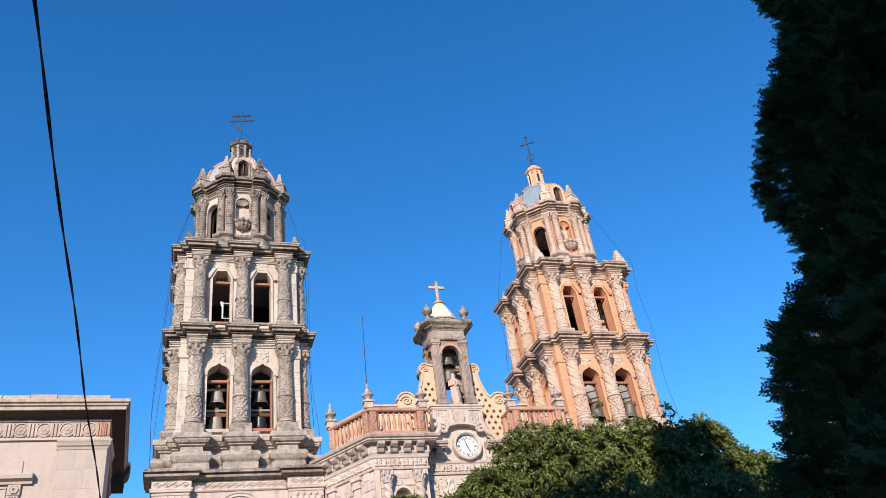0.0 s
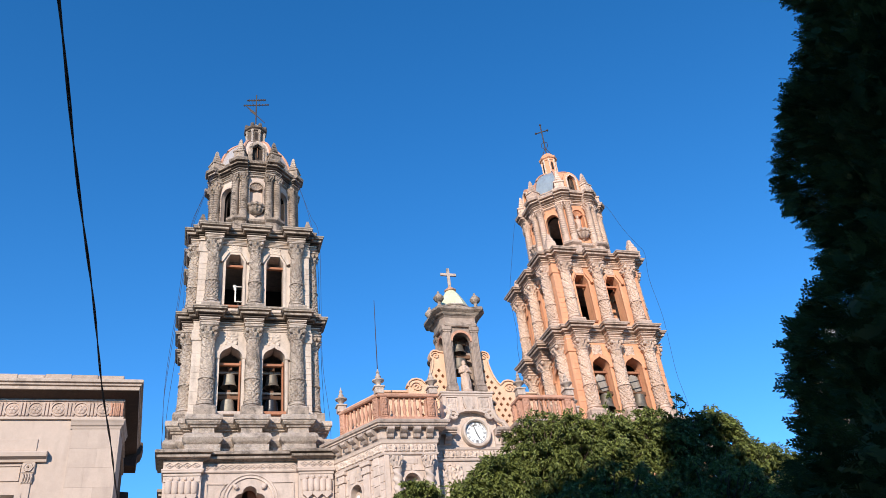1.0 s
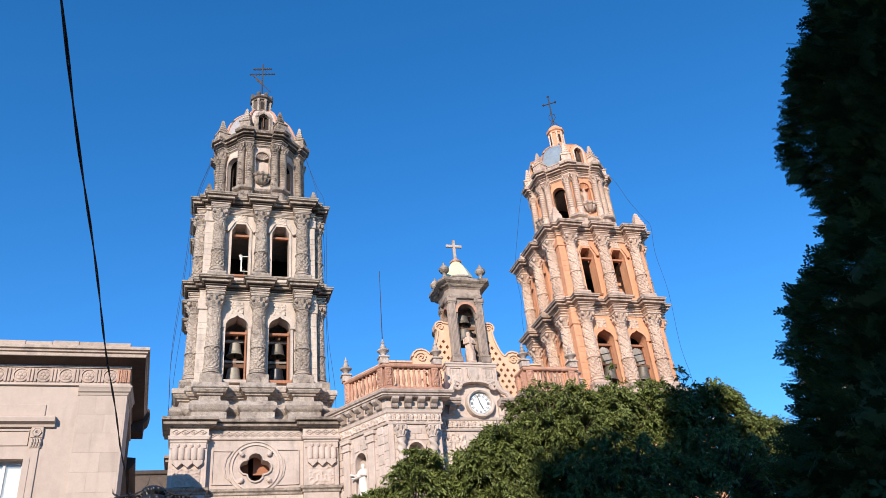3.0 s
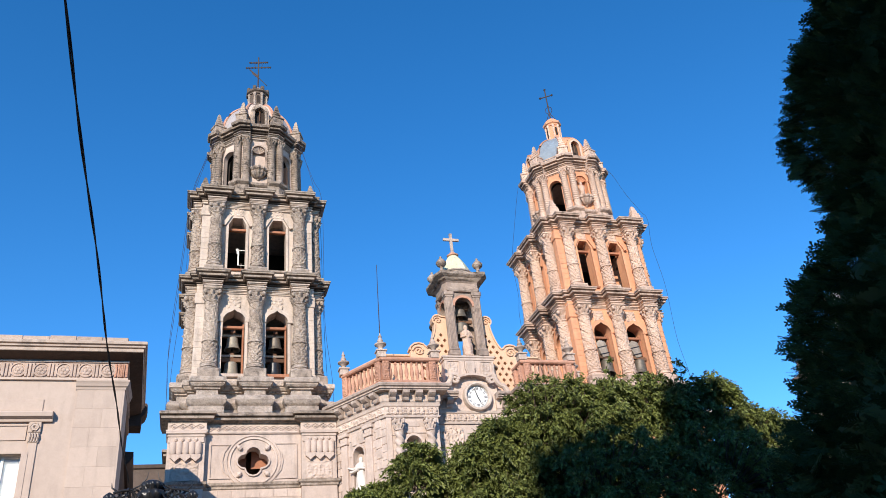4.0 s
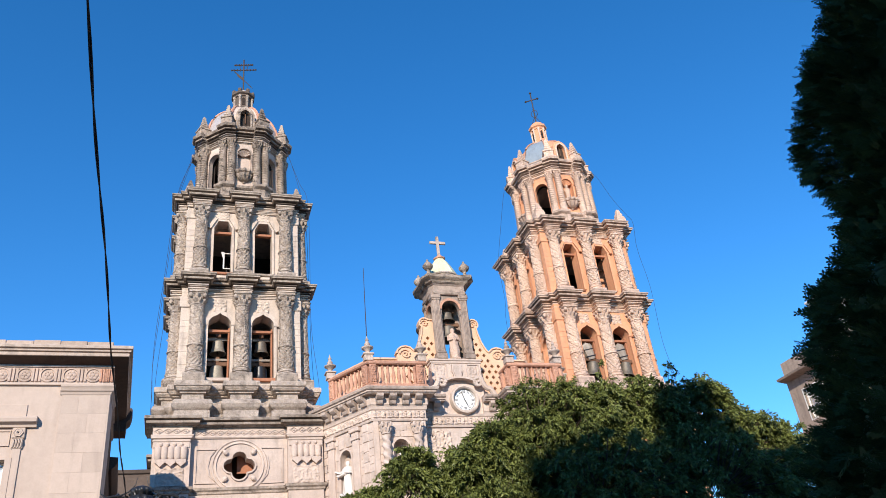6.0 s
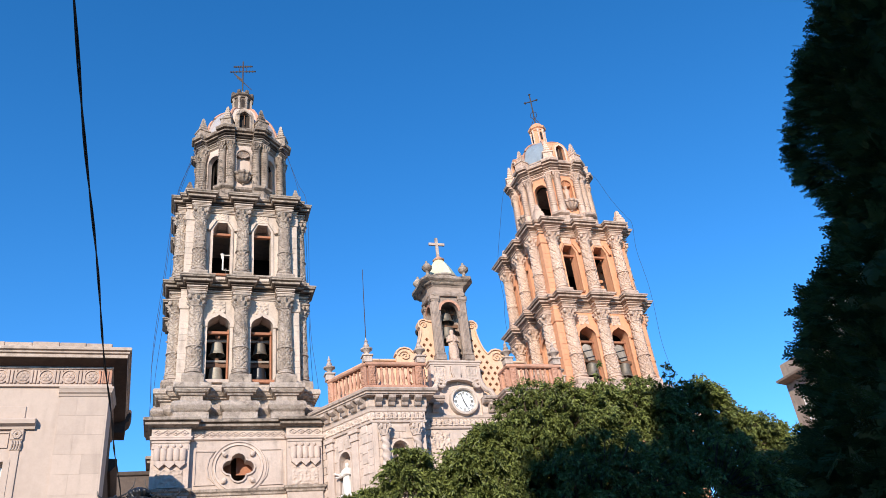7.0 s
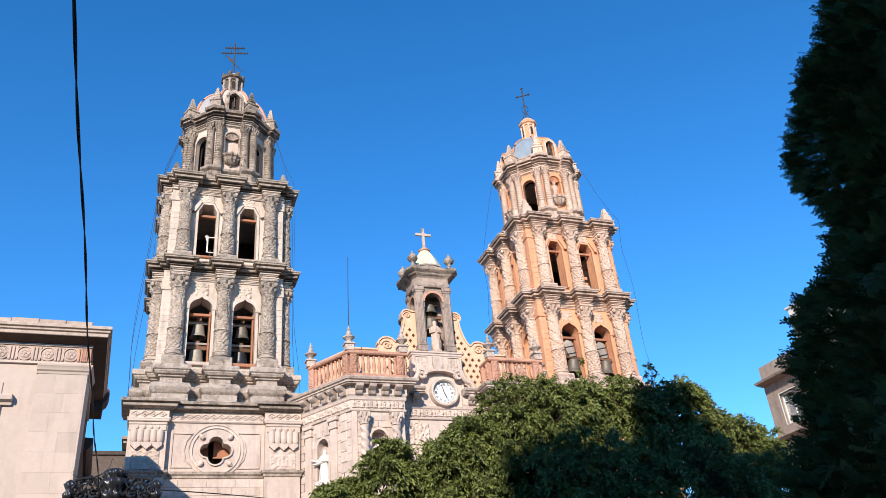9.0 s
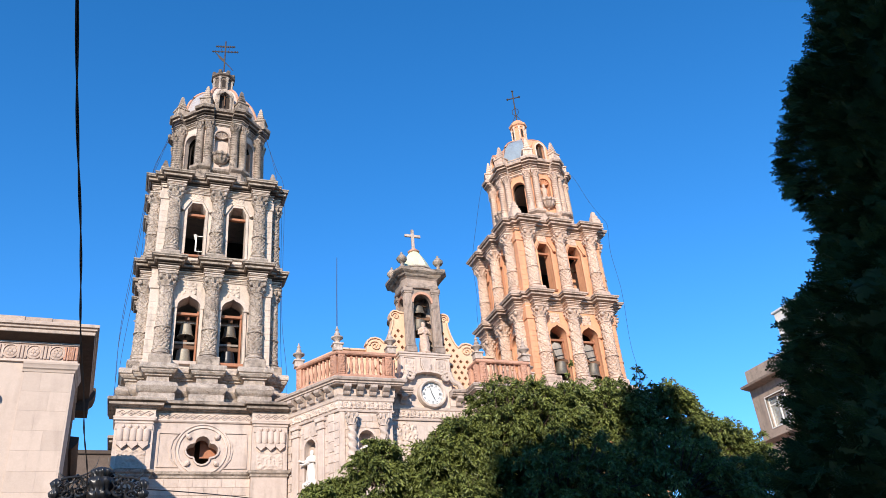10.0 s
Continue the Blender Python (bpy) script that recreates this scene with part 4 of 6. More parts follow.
# bells hung in the openings
for ox, mat in ((0.0, BRONZE), (19.84, BRONZE)):
    for s in (-1, 1):
        if ox:
            ob_bell(T(ox + s * 1.02, -2.42, 16.25) @ pose(0, 0, 0, 0, 8, 0), 0.46, 0.86, BRONZE, "dark bronze bell hanging in a belfry arch")
            hs = thing("bell_headstock", "grey timber counterweight bound with iron above a bell", "headstock", T(ox + s * 1.02 + 0.06, -2.42, 17.25) @ pose(0, 0, 0, 0, -13, 0))
            for i in range(5):
                x = -0.20 + i * 0.10
                part("plank", Shape().rings([[(x * 0.8 - 0.04, -0.14, 0), (x * 0.8 + 0.04, -0.14, 0), (x * 0.8 + 0.04, 0.14, 0), (x * 0.8 - 0.04, 0.14, 0)], [(x * 1.15 - 0.06, -0.16, 0.75), (x * 1.15 + 0.06, -0.16, 0.75), (x * 1.15 + 0.06, 0.16, 0.75), (x * 1.15 - 0.06, 0.16, 0.75)], [(x - 0.05, -0.12, 1.0 - abs(x) * 0.5), (x + 0.05, -0.12, 1.0 - abs(x) * 0.5), (x + 0.05, 0.12, 1.0 - abs(x) * 0.5), (x - 0.05, 0.12, 1.0 - abs(x) * 0.5)]]), OLDWOOD, hs)
            for z in (0.15, 0.55):
                part("strap", Shape().box(-0.29, 0.29, -0.18, 0.18, z, z + 0.05, bev=0.01), IRON, hs)
        else:
            ob_bell(T(ox + s * 1.02, -1.85, 17.45), 0.40, 0.66, PALEBRONZE if s < 0 else BRONZE, "bronze bell hanging from a timber beam")
            ob_bell(T(ox + s * 1.02 - 0.03, -1.85, 15.95), 0.45, 0.86, PALEBRONZE if s < 0 else IRON, "pale dusty bell in the lower belfry arch" if s < 0 else "dark bell in the lower belfry arch")


# ---------------------------------------------------------------- portal facade between the towers
MX = 9.92


def mirror(p):
    return (2 * MX - p[0], p[1])


L0, L1, L2, L3 = (3.55, -3.2), (5.35, -6.25), (7.72, -6.25), (7.72, -5.3)
front = [L0, L1, L2, L3]
plan_full = front + [mirror(p) for p in reversed(front)]
facade = thing("church_facade", "pink quarry stone portal front with cornice, niches and pilasters", "facade")


def offset_open(path, d):
    """Moves an open path sideways to its right by d with mitred corners."""
    out = []
    k = len(path)
    for i in range(k):
        ns = []
        for a, b in ((i - 1, i), (i, i + 1)):
            if 0 <= a and b < k:
                dx, dy = path[b][0] - path[a][0], path[b][1] - path[a][1]
                q = math.hypot(dx, dy)
                ns.append(Vector((dy / q, -dx / q)))
        n_ = sum(ns, Vector((0, 0)))
        n_ = n_ / max(n_.length, 1e-6)
        out.append((path[i][0] + n_.x * d / max(0.3, n_.dot(ns[0])), path[i][1] + n_.y * d / max(0.3, n_.dot(ns[0]))))
    return out


def run(path, prof):
    """A moulding along an open plan path: prof is a list of (projection, z), closed behind."""
    rr = []
    lanes = [offset_open(path, o) for o, z in prof]
    for i in range(len(path)):
        rr.append([(lanes[j][i][0], lanes[j][i][1], prof[j][1]) for j in range(len(prof))])
    return Shape().rings(rr)


def on_wall(a, b):
    """A frame on the wall from a to b: x along it, -y outwards."""
    dx, dy = b[0] - a[0], b[1] - a[1]
    return T((a[0] + b[0]) / 2, (a[1] + b[1]) / 2, 0, math.degrees(math.atan2(dy, dx))), math.hypot(dx, dy)


def wall_run(a, b, niche):
    m, w = on_wall(a, b)
    holes = [arch(-0.36, 0.36, 9.6, 11.35, 11.75, 10)] if niche else []
    part("wall", Shape().plate([(-w / 2, 0), (w / 2, 0), (w / 2, 13.2), (-w / 2, 13.2)], holes, 0, 0.45), PINK, facade, at=m, smooth=20)
    if niche:
        back = Shape()
        cols = [[(0.37 * math.cos(math.pi * i / 10), 0.1 + 0.36 * math.sin(math.pi * i / 10), z) for i in range(11)] for z in (9.55, 10.3, 11.0, 11.8)]
        back.add([p for c in cols for p in c], [(j * 11 + i, j * 11 + i + 1, (j + 1) * 11 + i + 1, (j + 1) * 11 + i) for j in range(3) for i in range(10)])
        part("niche_back", back, PINK, facade, at=m)
        part("niche_frame", Shape().band(holes[0], 0.1, -0.07, 0.02), PINK, facade, at=m)
        part("niche_sill", Shape().box(-0.55, 0.55, -0.22, 0.3, 9.45, 9.6, bev=0.03), PINKCORNICE, facade, at=m)
    return m, w


mA, wA = wall_run(L0, L1, True)
mB, wB = wall_run(L1, L2, True)
wall_run(L2, L3, False)
mC, wC = wall_run(L3, mirror(L3), False)
wall_run(mirror(L3), mirror(L2), False)
mD, wD = wall_run(mirror(L2), mirror(L1), True)
mE, wE = wall_run(mirror(L1), mirror(L0), True)
part("frieze", run(plan_full, [(-0.2, 12.55), (0.08, 12.55), (0.10, 12.62), (0.05, 12.66), (0.05, 13.02), (0.1, 13.06), (0.12, 13.16), (-0.2, 13.16)]), PINK, facade)
for side_path in (front + [(8.95, -5.3)], [mirror(p) for p in reversed(front + [(8.95, -5.3)])]):
    part("cornice", run(side_path, [(-0.3, 13.67), (0.42, 13.67), (0.45, 13.72), (0.50, 13.73), (0.50, 13.79), (0.58, 13.83), (0.62, 13.92), (0.55, 13.98), (-0.3, 13.99)]), PINKCORNICE, facade)
for side_path in (front + [(8.95, -5.3)], [mirror(p) for p in reversed(front + [(8.95, -5.3)])]):
    part("bed_mould", run(side_path, [(-0.3, 13.17), (0.10, 13.17), (0.12, 13.24), (0.15, 13.27), (0.15, 13.67), (-0.3, 13.67)]), PINK, facade)
corbel_side = ((0, 0), (-0.08, 0.0), (-0.14, 0.06), (-0.16, 0.14), (-0.30, 0.20), (-0.38, 0.28), (-0.38, 0.40), (0, 0.40))
corbel = Shape().rings([[(-0.15, y, z) for y, z in corbel_side], [(0.15, y, z) for y, z in corbel_side]]).mesh("corbel", PINKCORNICE)
for m, w, n_ in ((mA, wA, 6), (mB, wB, 4), (mC, wC, 8), (mD, wD, 4), (mE, wE, 6)):
    for i in range(n_):
        if n_ == 8 and 1 < i < 6:
            continue
        part("corbel", corbel, PINKCORNICE, facade, at=m @ T(-w / 2 + w * (i + 0.5) / n_, -0.145, 13.265))
    k = int(w / 0.55)
    fm = relief(w / k * 0.94, 0.32, 0.10, 14, 7.0).mesh("carved_panel", PINK)
    for i in range(k):
        part("carved_panel", fm, PINK, facade, at=m @ T(-w / 2 + w * (i + 0.5) / k, -0.052, 12.84))
# columns and panelled blocks on the bays
bsh = twisted_shaft(0.19, 0.17, 3.1, 24, 150, 8.5, 0.20).mesh("column", PINK, 60)
bcp = leaf_capital(0.165, 0.62).mesh("capital", PINK, 40)
bft = column_foot(0.155, 0.3).mesh("column_base", PINK, 40)
blk = Shape().box(-0.3, 0.3, -0.045, 0.01, -0.13, 0.13, bev=0.02).mesh("stone_block", PINK)
blk2 = Shape().box(-0.18, 0.18, -0.05, 0.01, -0.2, 0.2, bev=0.02).mesh("stone_block", PINK)
for m, w in ((mB, wB), (mD, wD)):
    for s in (-1, 1):
        col = part("column", bsh, PINK, facade, at=m @ T(s * (w / 2 - 0.48), -0.3, 8.75))
        part("capital", bcp, PINK, col, at=T(0, 0, 3.1))
        part("column_base", bft, PINK, col, at=T(0, 0, -0.3))
        part("pedestal", Shape().box(-0.26, 0.26, -0.26, 0.2, -1.2, -0.3, bev=0.03), PINK, col)
        part("edge_strip", Shape().box(s * (w / 2 - 0.12) - 0.12, s * (w / 2 - 0.12) + 0.12, -0.07, 0.02, 0.3, 12.54, bev=0.02), PINK, facade, at=m)
    for j in range(2):
        for i in range(2 if j % 2 == 0 else 1):
            part("stone_block", blk, PINK, facade, at=m @ T((i - 0.5) * 0.62 if j % 2 == 0 else 0, 0, 11.98 + j * 0.28))
for m, w, s0 in ((mA, wA, 1), (mE, wE, -1)):
    for x in (s0 * 0.72, -s0 * 0.9):
        pil = Shape().box(x - 0.2, x + 0.2, -0.12, 0.02, 7.2, 12.0, bev=0.02).box(x - 0.25, x + 0.25, -0.18, 0.02, 12.0, 12.16, bev=0.02).box(x - 0.22, x + 0.22, -0.15, 0.02, 12.16, 12.34, bev=0.02).box(x - 0.3, x + 0.3, -0.22, 0.02, 12.34, 12.5, bev=0.02)
        part("pilaster", pil, PINK, facade, at=m)
    for j in range(11):
        part("stone_block", blk2, PINK, facade, at=m @ T(s0 * 1.3, 0, 8.0 + j * 0.44))
    for j in range(1):
        for i in (-1, 1):
            part("stone_block", blk2, PINK, facade, at=m @ T(i * 0.24, 0, 12.05 + j * 0.36))
course = Shape().box(-0.27, 0.27, -0.024, 0.01, -0.16, 0.16, bev=0.008).mesh("stone_block", PINK)
for m, w in ((mA, wA), (mB, wB)):
    for j in range(14):
        z = 7.9 + j * 0.335
        k = int(w / 0.56)
        for i in range(k):
            x = -w / 2 + (i + 0.5) * w / k + (0.14 if j % 2 else -0.14) * (0 < i < k - 1)
            if abs(x) < 0.72 and 9.2 < z < 12.05:
                continue
            part("stone_block", course, PINK, facade, at=m @ T(x, 0, z))
# carved spandrels, clock wall
part("carved_panel", relief(1.2, 2.4, 0.12, 22, 11.0).mesh("carved_panel", PINK), PINK, facade, at=mC @ T(-1.35, -0.004, 11.2))
part("carved_panel", relief(1.2, 2.4, 0.12, 22, 12.0).mesh("carved_panel", PINK), PINK, facade, at=mC @ T(1.35, -0.004, 11.2))
# centre piece above the cornice, with volutes and arms
cp = Shape().box(MX - 1.25, MX + 1.25, -5.32, -4.2, 12.9, 14.1).box(MX - 1.25, MX + 1.25, -5.06, -4.2, 14.1, 15.82)
part("centre_block", cp, PINK, facade)
part("centre_cornice", Shape().box(MX - 1.35, MX + 1.35, -5.14, -4.1, 15.92, 16.02, bev=0.02).box(MX - 1.3, MX + 1.3, -5.1, -4.15, 15.80, 15.92, bev=0.02), PINK, facade)
for s in (-1, 0, 1):
    x = MX + s * 0.82
    part("panel_moulding", Shape().band([(x - 0.28, 14.85), (x - 0.28, 15.72), (x + 0.28, 15.72), (x + 0.28, 14.85)], 0.05, -5.11, -5.04, closed=True), PINK, facade)
    if s:
        part("carved_panel", relief(0.42, 0.8, 0.05, 10, 20 + s).mesh("carved_panel", PINK), PINK, facade, at=T(x, -5.064, 15.28))
shield = [(-0.24, 0.42), (0.24, 0.42), (0.27, 0.1), (0.16, -0.28), (0, -0.46), (-0.16, -0.28), (-0.27, 0.1)]
part("coat_of_arms", Shape().plate(shield, [], -0.1, 0).plate([(x * 0.75, z * 0.75) for x, z in shield], [], -0.14, 0), PINK, facade, "carved stone shield", at=T(MX, -5.064, 15.30))
for s in (-1, 1):
    vol = Shape()
    pts = [(MX + s * (1.75 - 0.06 * i), -5.36, 13.98 + 0.1 * i) for i in range(5)]
    pts += [(MX + s * (1.5 - 0.42 * math.sin(i / 8 * 1.57) - 0.0), -5.36, 14.4 + 0.55 * (1 - math.cos(i / 8 * 1.57))) for i in range(9)]
    vol.tube(pts, 0.13, 8)
    vol.tube([(MX + s * (0.92 + 0.3 * (1 - i / 18) * math.cos(i * 0.55 + 0.4)), -5.36, 14.72 + 0.27 * (1 - i / 18) * math.sin(i * 0.55 + 0.4)) for i in range(17)], 0.075, 7)
    part("volute", vol, PINK, facade, "curled stone volute")
part("hood_mould", Shape().band([(MX + 0.8 * math.cos(math.pi - math.pi * i / 16), 14.62 + 0.3 * math.sin(math.pi * i / 16)) for i in range(17)], 0.1, -5.4, -5.04), PINK, facade)

# clock
clock = thing("wall_clock", "round white church clock with black numerals in a stone ring", "clock", T(MX + 0.08, -5.42, 13.82) @ Matrix.Diagonal((0.88, 1, 0.88, 1)))
rotx = pose(0, 0, 0, 90)
part("rim", Shape().lathe([(0.60, 0.0), (0.62, 0.14), (0.68, 0.2), (0.76, 0.18), (0.80, 0.06), (0.80, -0.15), (0.6, -0.15)], 48, rotx), GREY_WALL, clock, "moulded stone ring")
part("dial", Shape().lathe([(0.01, 0.02), (0.615, 0.02), (0.615, -0.03), (0.01, -0.03)], 48, rotx), WHITEPAINT, clock)
for i in range(12):
    a = math.radians(30 * i)
    bars = Shape()
    for dx in ((-0.035, 0.035) if i % 3 else (-0.05, 0.0, 0.05)):
        bars.box(dx - 0.013, dx + 0.013, -0.033, -0.021, 0.38, 0.53)
    part("numeral", bars, BLACKPAINT, clock, at=pose(0, 0, 0, 0, math.degrees(a), 0))
part("minute_ring", Shape().band([(0.56 * math.cos(-2 * math.pi * i / 48), 0.56 * math.sin(-2 * math.pi * i / 48)) for i in range(48)], 0.018, -0.032, -0.021, closed=True), BLACKPAINT, clock)
part("pointer", Shape().box(-0.02, 0.02, -0.06, -0.045, -0.12, 0.48), BLACKPAINT, clock, at=pose(0, 0, 0, 0, -18, 0))
part("pointer", Shape().box(-0.026, 0.026, -0.05, -0.035, -0.08, 0.34), BLACKPAINT, clock, at=pose(0, 0, 0, 0, 155, 0))

# ---- balustrade over the cornice
bal_mesh = Shape().lathe([(0.075, 0), (0.075, 0.06), (0.05, 0.09), (0.06, 0.14), (0.095, 0.3), (0.085, 0.4), (0.05, 0.56), (0.045, 0.62), (0.07, 0.66), (0.05, 0.69), (0.07, 0.72), (0.07, 0.76)], 10).mesh("baluster", TERRACOTTA, 40)


def balustrade(path, label, skip=()):
    b = thing("balustrade", label, "balustrade")
    part("bottom_rail", run(path, [(-0.16, 13.98), (0.16, 13.98), (0.16, 14.12), (0.12, 14.18), (-0.12, 14.18), (-0.16, 14.12)]), TERRACOTTA, b)
    part("top_rail", run(path, [(-0.14, 15.08), (0.14, 15.08), (0.19, 15.13), (0.19, 15.2), (0.14, 15.26), (-0.14, 15.26), (-0.19, 15.2), (-0.19, 15.13)]), TERRACOTTA, b)
    for a, c in zip(path, path[1:]):
        m, w = on_wall(a, c)
        n_ = max(1, int((w - 0.5) / 0.245))
        for i in range(n_):
            part("baluster", bal_mesh, TERRACOTTA, b, at=m @ T(-w / 2 + 0.25 + (w - 0.5) * (i + 0.5) / n_, 0, 14.18) @ Matrix.Diagonal((1, 1, 1.19, 1)))
        for s in (-1, 1):
            part("end_pier", Shape().box(s * (w / 2 - 0.16) - 0.16, s * (w / 2 - 0.16) + 0.16, -0.15, 0.15, 14.18, 15.08, bev=0.02), TERRACOTTA, b, at=m)
            part("carved_panel", relief(0.26, 0.78, 0.06, 8, 31.0).mesh("carved_panel", TERRACOTTA), TERRACOTTA, b, at=m @ T(s * (w / 2 - 0.17), -0.152, 14.63))
    return b


B0, B1, B2, B3 = (3.98, -4.2), (5.28, -6.42), (7.76, -6.42), (7.76, -5.45)
balustrade([B0, B1, B2, B3], "terracotta-coloured stone balustrade with turned balusters")
balustrade([mirror(p) for p in (B3, B2, B1, B0)], "terracotta-coloured stone balustrade with turned balusters")
for p in (B0, B1, B2):
    for q in (p, mirror(p)):
        u = thing("urn_finial", "grey stone urn on a square balustrade pier", "finial", T(q[0], q[1], 15.25), "urns on the balustrade")
        part("pier_block", Shape().box(-0.2, 0.2, -0.2, 0.2, 0, 0.28, bev=0.02).box(-0.25, 0.25, -0.25, 0.25, 0.28, 0.36, bev=0.02), PINKCORNICE, u)
        part("urn", urn(0.9), PINKCORNICE, u, at=T(0, 0, 0.36))
rod = thing("lightning_rod", "thin grey lightning rod rising from an urn", "rod", T(B1[0], B1[1], 16.45))
part("mast", Shape().tube([(0, 0, 0), (0.02, 0, 1.8), (0.05, 0, 3.6)], 0.022, 6, taper=0.6), RUST, rod)

# ---- ochre parapet and gable wings
par = thing("parapet_wall", "ochre rendered parapet behind the balustrade", "wall")
PA = [(4.6, -1.6), (6.05, -4.15), (7.25, -4.15)]
for path in (PA, [mirror(p) for p in reversed(PA)]):
    part("parapet", run(path, [(-0.2, 13.6), (0.12, 13.6), (0.12, 16.24), (0.2, 16.28), (0.2, 16.36), (-0.2, 16.40)]), YELLOW, par)
gable = thing("bell_gable", "ochre scrolled gable with a stone aedicule and tiled cap", "gable")
GX, GY = 10.0, -4.3


def wing(s):
    prof = [(0.8, 13.9), (0.8, 18.3)]
    prof += [(1.28 + 0.24 * math.cos(a), 18.16 + 0.24 * math.sin(a)) for a in [math.pi * 0.75 - i * math.pi * 0.18 for i in range(7)]]
    for i in range(1, 9):
        t = i / 9
        prof.append((1.38 + 0.62 * t ** 1.15, 17.95 - 1.36 * (1 - (1 - t) ** 1.8)))
    prof += [(2.38 + 0.42 * math.cos(a), 16.5 + 0.36 * math.sin(a)) for a in [math.pi * 0.85 - i * math.pi * 0.17 for i in range(6)]]
    prof += [(2.81, 13.9)]
    holes = []
    for j in range(12):
        z = 14.75 + j * 0.29
        for i in range(6):
            x = 1.0 + i * 0.34 + (0.17 if j % 2 else 0)
            lim = 2.6 if z < 16.0 else 2.1 if z < 16.6 else 1.40 + 0.62 * (1 - max(0.0, 1 - (17.95 - z) / 1.32) ** 0.556) ** 1.15
            if x < lim - 0.16 and z < 17.6:
                holes.append([(x - 0.095, z), (x, z + 0.11), (x + 0.095, z), (x, z - 0.11)])
    if s < 0:
        prof = [(-x, z) for x, z in prof]
        holes = [[(-x, z) for x, z in h] for h in holes]
    w = part("wing", Shape().plate(prof, holes, -0.2, 0.15), YELLOW, gable, "ochre wing pierced by diamond holes", at=T(GX, GY, 0), smooth=20)
    back = [(x * 0.985, z - 0.06) for x, z in prof]
    # black backing, so the diamond holes look shaded
    part("backing_wall", Shape().plate(back, [], 0.45, 0.6), SHADEBLACK, w, "wall behind the pierced wing, blackened for shade")
    edge = prof[1:-1]
    part("edge_moulding", Shape().band(edge if s > 0 else edge[::-1], 0.07, -0.27, 0.17), YELLOW, w)
    part("scroll", Shape().tube([(s * (2.38 + 0.30 * (1 - i / 20) * math.cos(i * 0.6)), -0.24, 16.48 + 0.27 * (1 - i / 20) * math.sin(i * 0.6)) for i in range(19)], 0.045, 6), YELLOW, w)
    part("scroll", Shape().tube([(s * (1.27 + 0.2 * (1 - i / 16) * math.cos(i * 0.6)), -0.24, 18.14 + 0.2 * (1 - i / 16) * math.sin(i * 0.6)) for i in range(15)], 0.035, 6), YELLOW, w)


wing(-1)
wing(1)
PIER = stone("stained_brown_stone", (0.43, 0.335, 0.275), (0.24, 0.18, 0.145), 0.5, vary=0.08, blot=0.45)
# aedicule: four fluted piers, arches, entablature, cap
def flute_pier(w, z0, z1):
    s = Shape()
    pts = []
    n_ = 40
    for i in range(n_):
        a = 2 * math.pi * i / n_
        q = w / max(abs(math.cos(a)), abs(math.sin(a))) ** 0.7
        q *= 1 - 0.10 * (i % 2)
        pts.append((q * math.cos(a), q * math.sin(a)))
    s.prism(pts, z0 + 0.4, z1 - 0.3)
    s.box(-w * 1.25, w * 1.25, -w * 1.25, w * 1.25, z0, z0 + 0.28, bev=0.03)
    s.box(-w * 1.14, w * 1.14, -w * 1.14, w * 1.14, z0 + 0.28, z0 + 0.42, bev=0.04)
    s.box(-w * 1.05, w * 1.05, -w * 1.05, w * 1.05, z1 - 0.34, z1 - 0.26, bev=0.02)
    s.box(-w * 1.2, w * 1.2, -w * 1.2, w * 1.2, z1 - 0.26, z1, bev=0.04)
    return s


fp = flute_pier(0.215, 16.02, 19.55).mesh("pier", PIER, 30)
for sx in (-1, 1):
    for sy in (-1, 1):
        part("pier", fp, PIER, gable, "fluted stained stone pier", at=T(GX + sx * 0.72, GY + sy * 0.6, 0))
ao = arch(-0.46, 0.46, 16.02, 18.72, 19.2, 12)
for k, m in enumerate(face_turns()):
    rr = 0.62 if k % 2 == 0 else 0.74
    ww = 0.56
    part("arch_wall", Shape().plate([(-ww, 18.4), (-0.46, 18.4), *ao[1:-1], (0.46, 18.4), (ww, 18.4), (ww, 19.55), (-ww, 19.55)], [], -rr - 0.1, -rr + 0.12), PIER, gable, at=T(GX, GY, 0) @ m)
    part("archivolt", Shape().band(ao[1:-1], 0.13, -rr - 0.16, -rr - 0.08), TERRACOTTA, gable, "pinkish arch moulding", at=T(GX, GY, 0) @ m)
    part("jamb", Shape().box(-0.56, -0.47, -rr - 0.06, -rr + 0.1, 16.02, 18.42).box(0.47, 0.56, -rr - 0.06, -rr + 0.1, 16.02, 18.42), PIER, gable, at=T(GX, GY, 0) @ m)
part("bell_floor", Shape().box(-0.9, 0.9, -0.8, 0.8, 15.95, 16.04), PINK, gable, at=T(GX, GY, 0))


def wavy(o):
    base = [(-0.95, -0.55), (-0.78, -0.88), (-0.42, -0.80), (0, -0.84), (0.42, -0.80), (0.78, -0.88), (0.95, -0.55), (0.92, 0), (0.95, 0.55), (0.78, 0.88), (0, 0.82), (-0.78, 0.88), (-0.95, 0.55), (-0.92, 0)]
    return [(x * (1 + o / 0.9), y * (1 + o / 0.85)) for x, y in base]


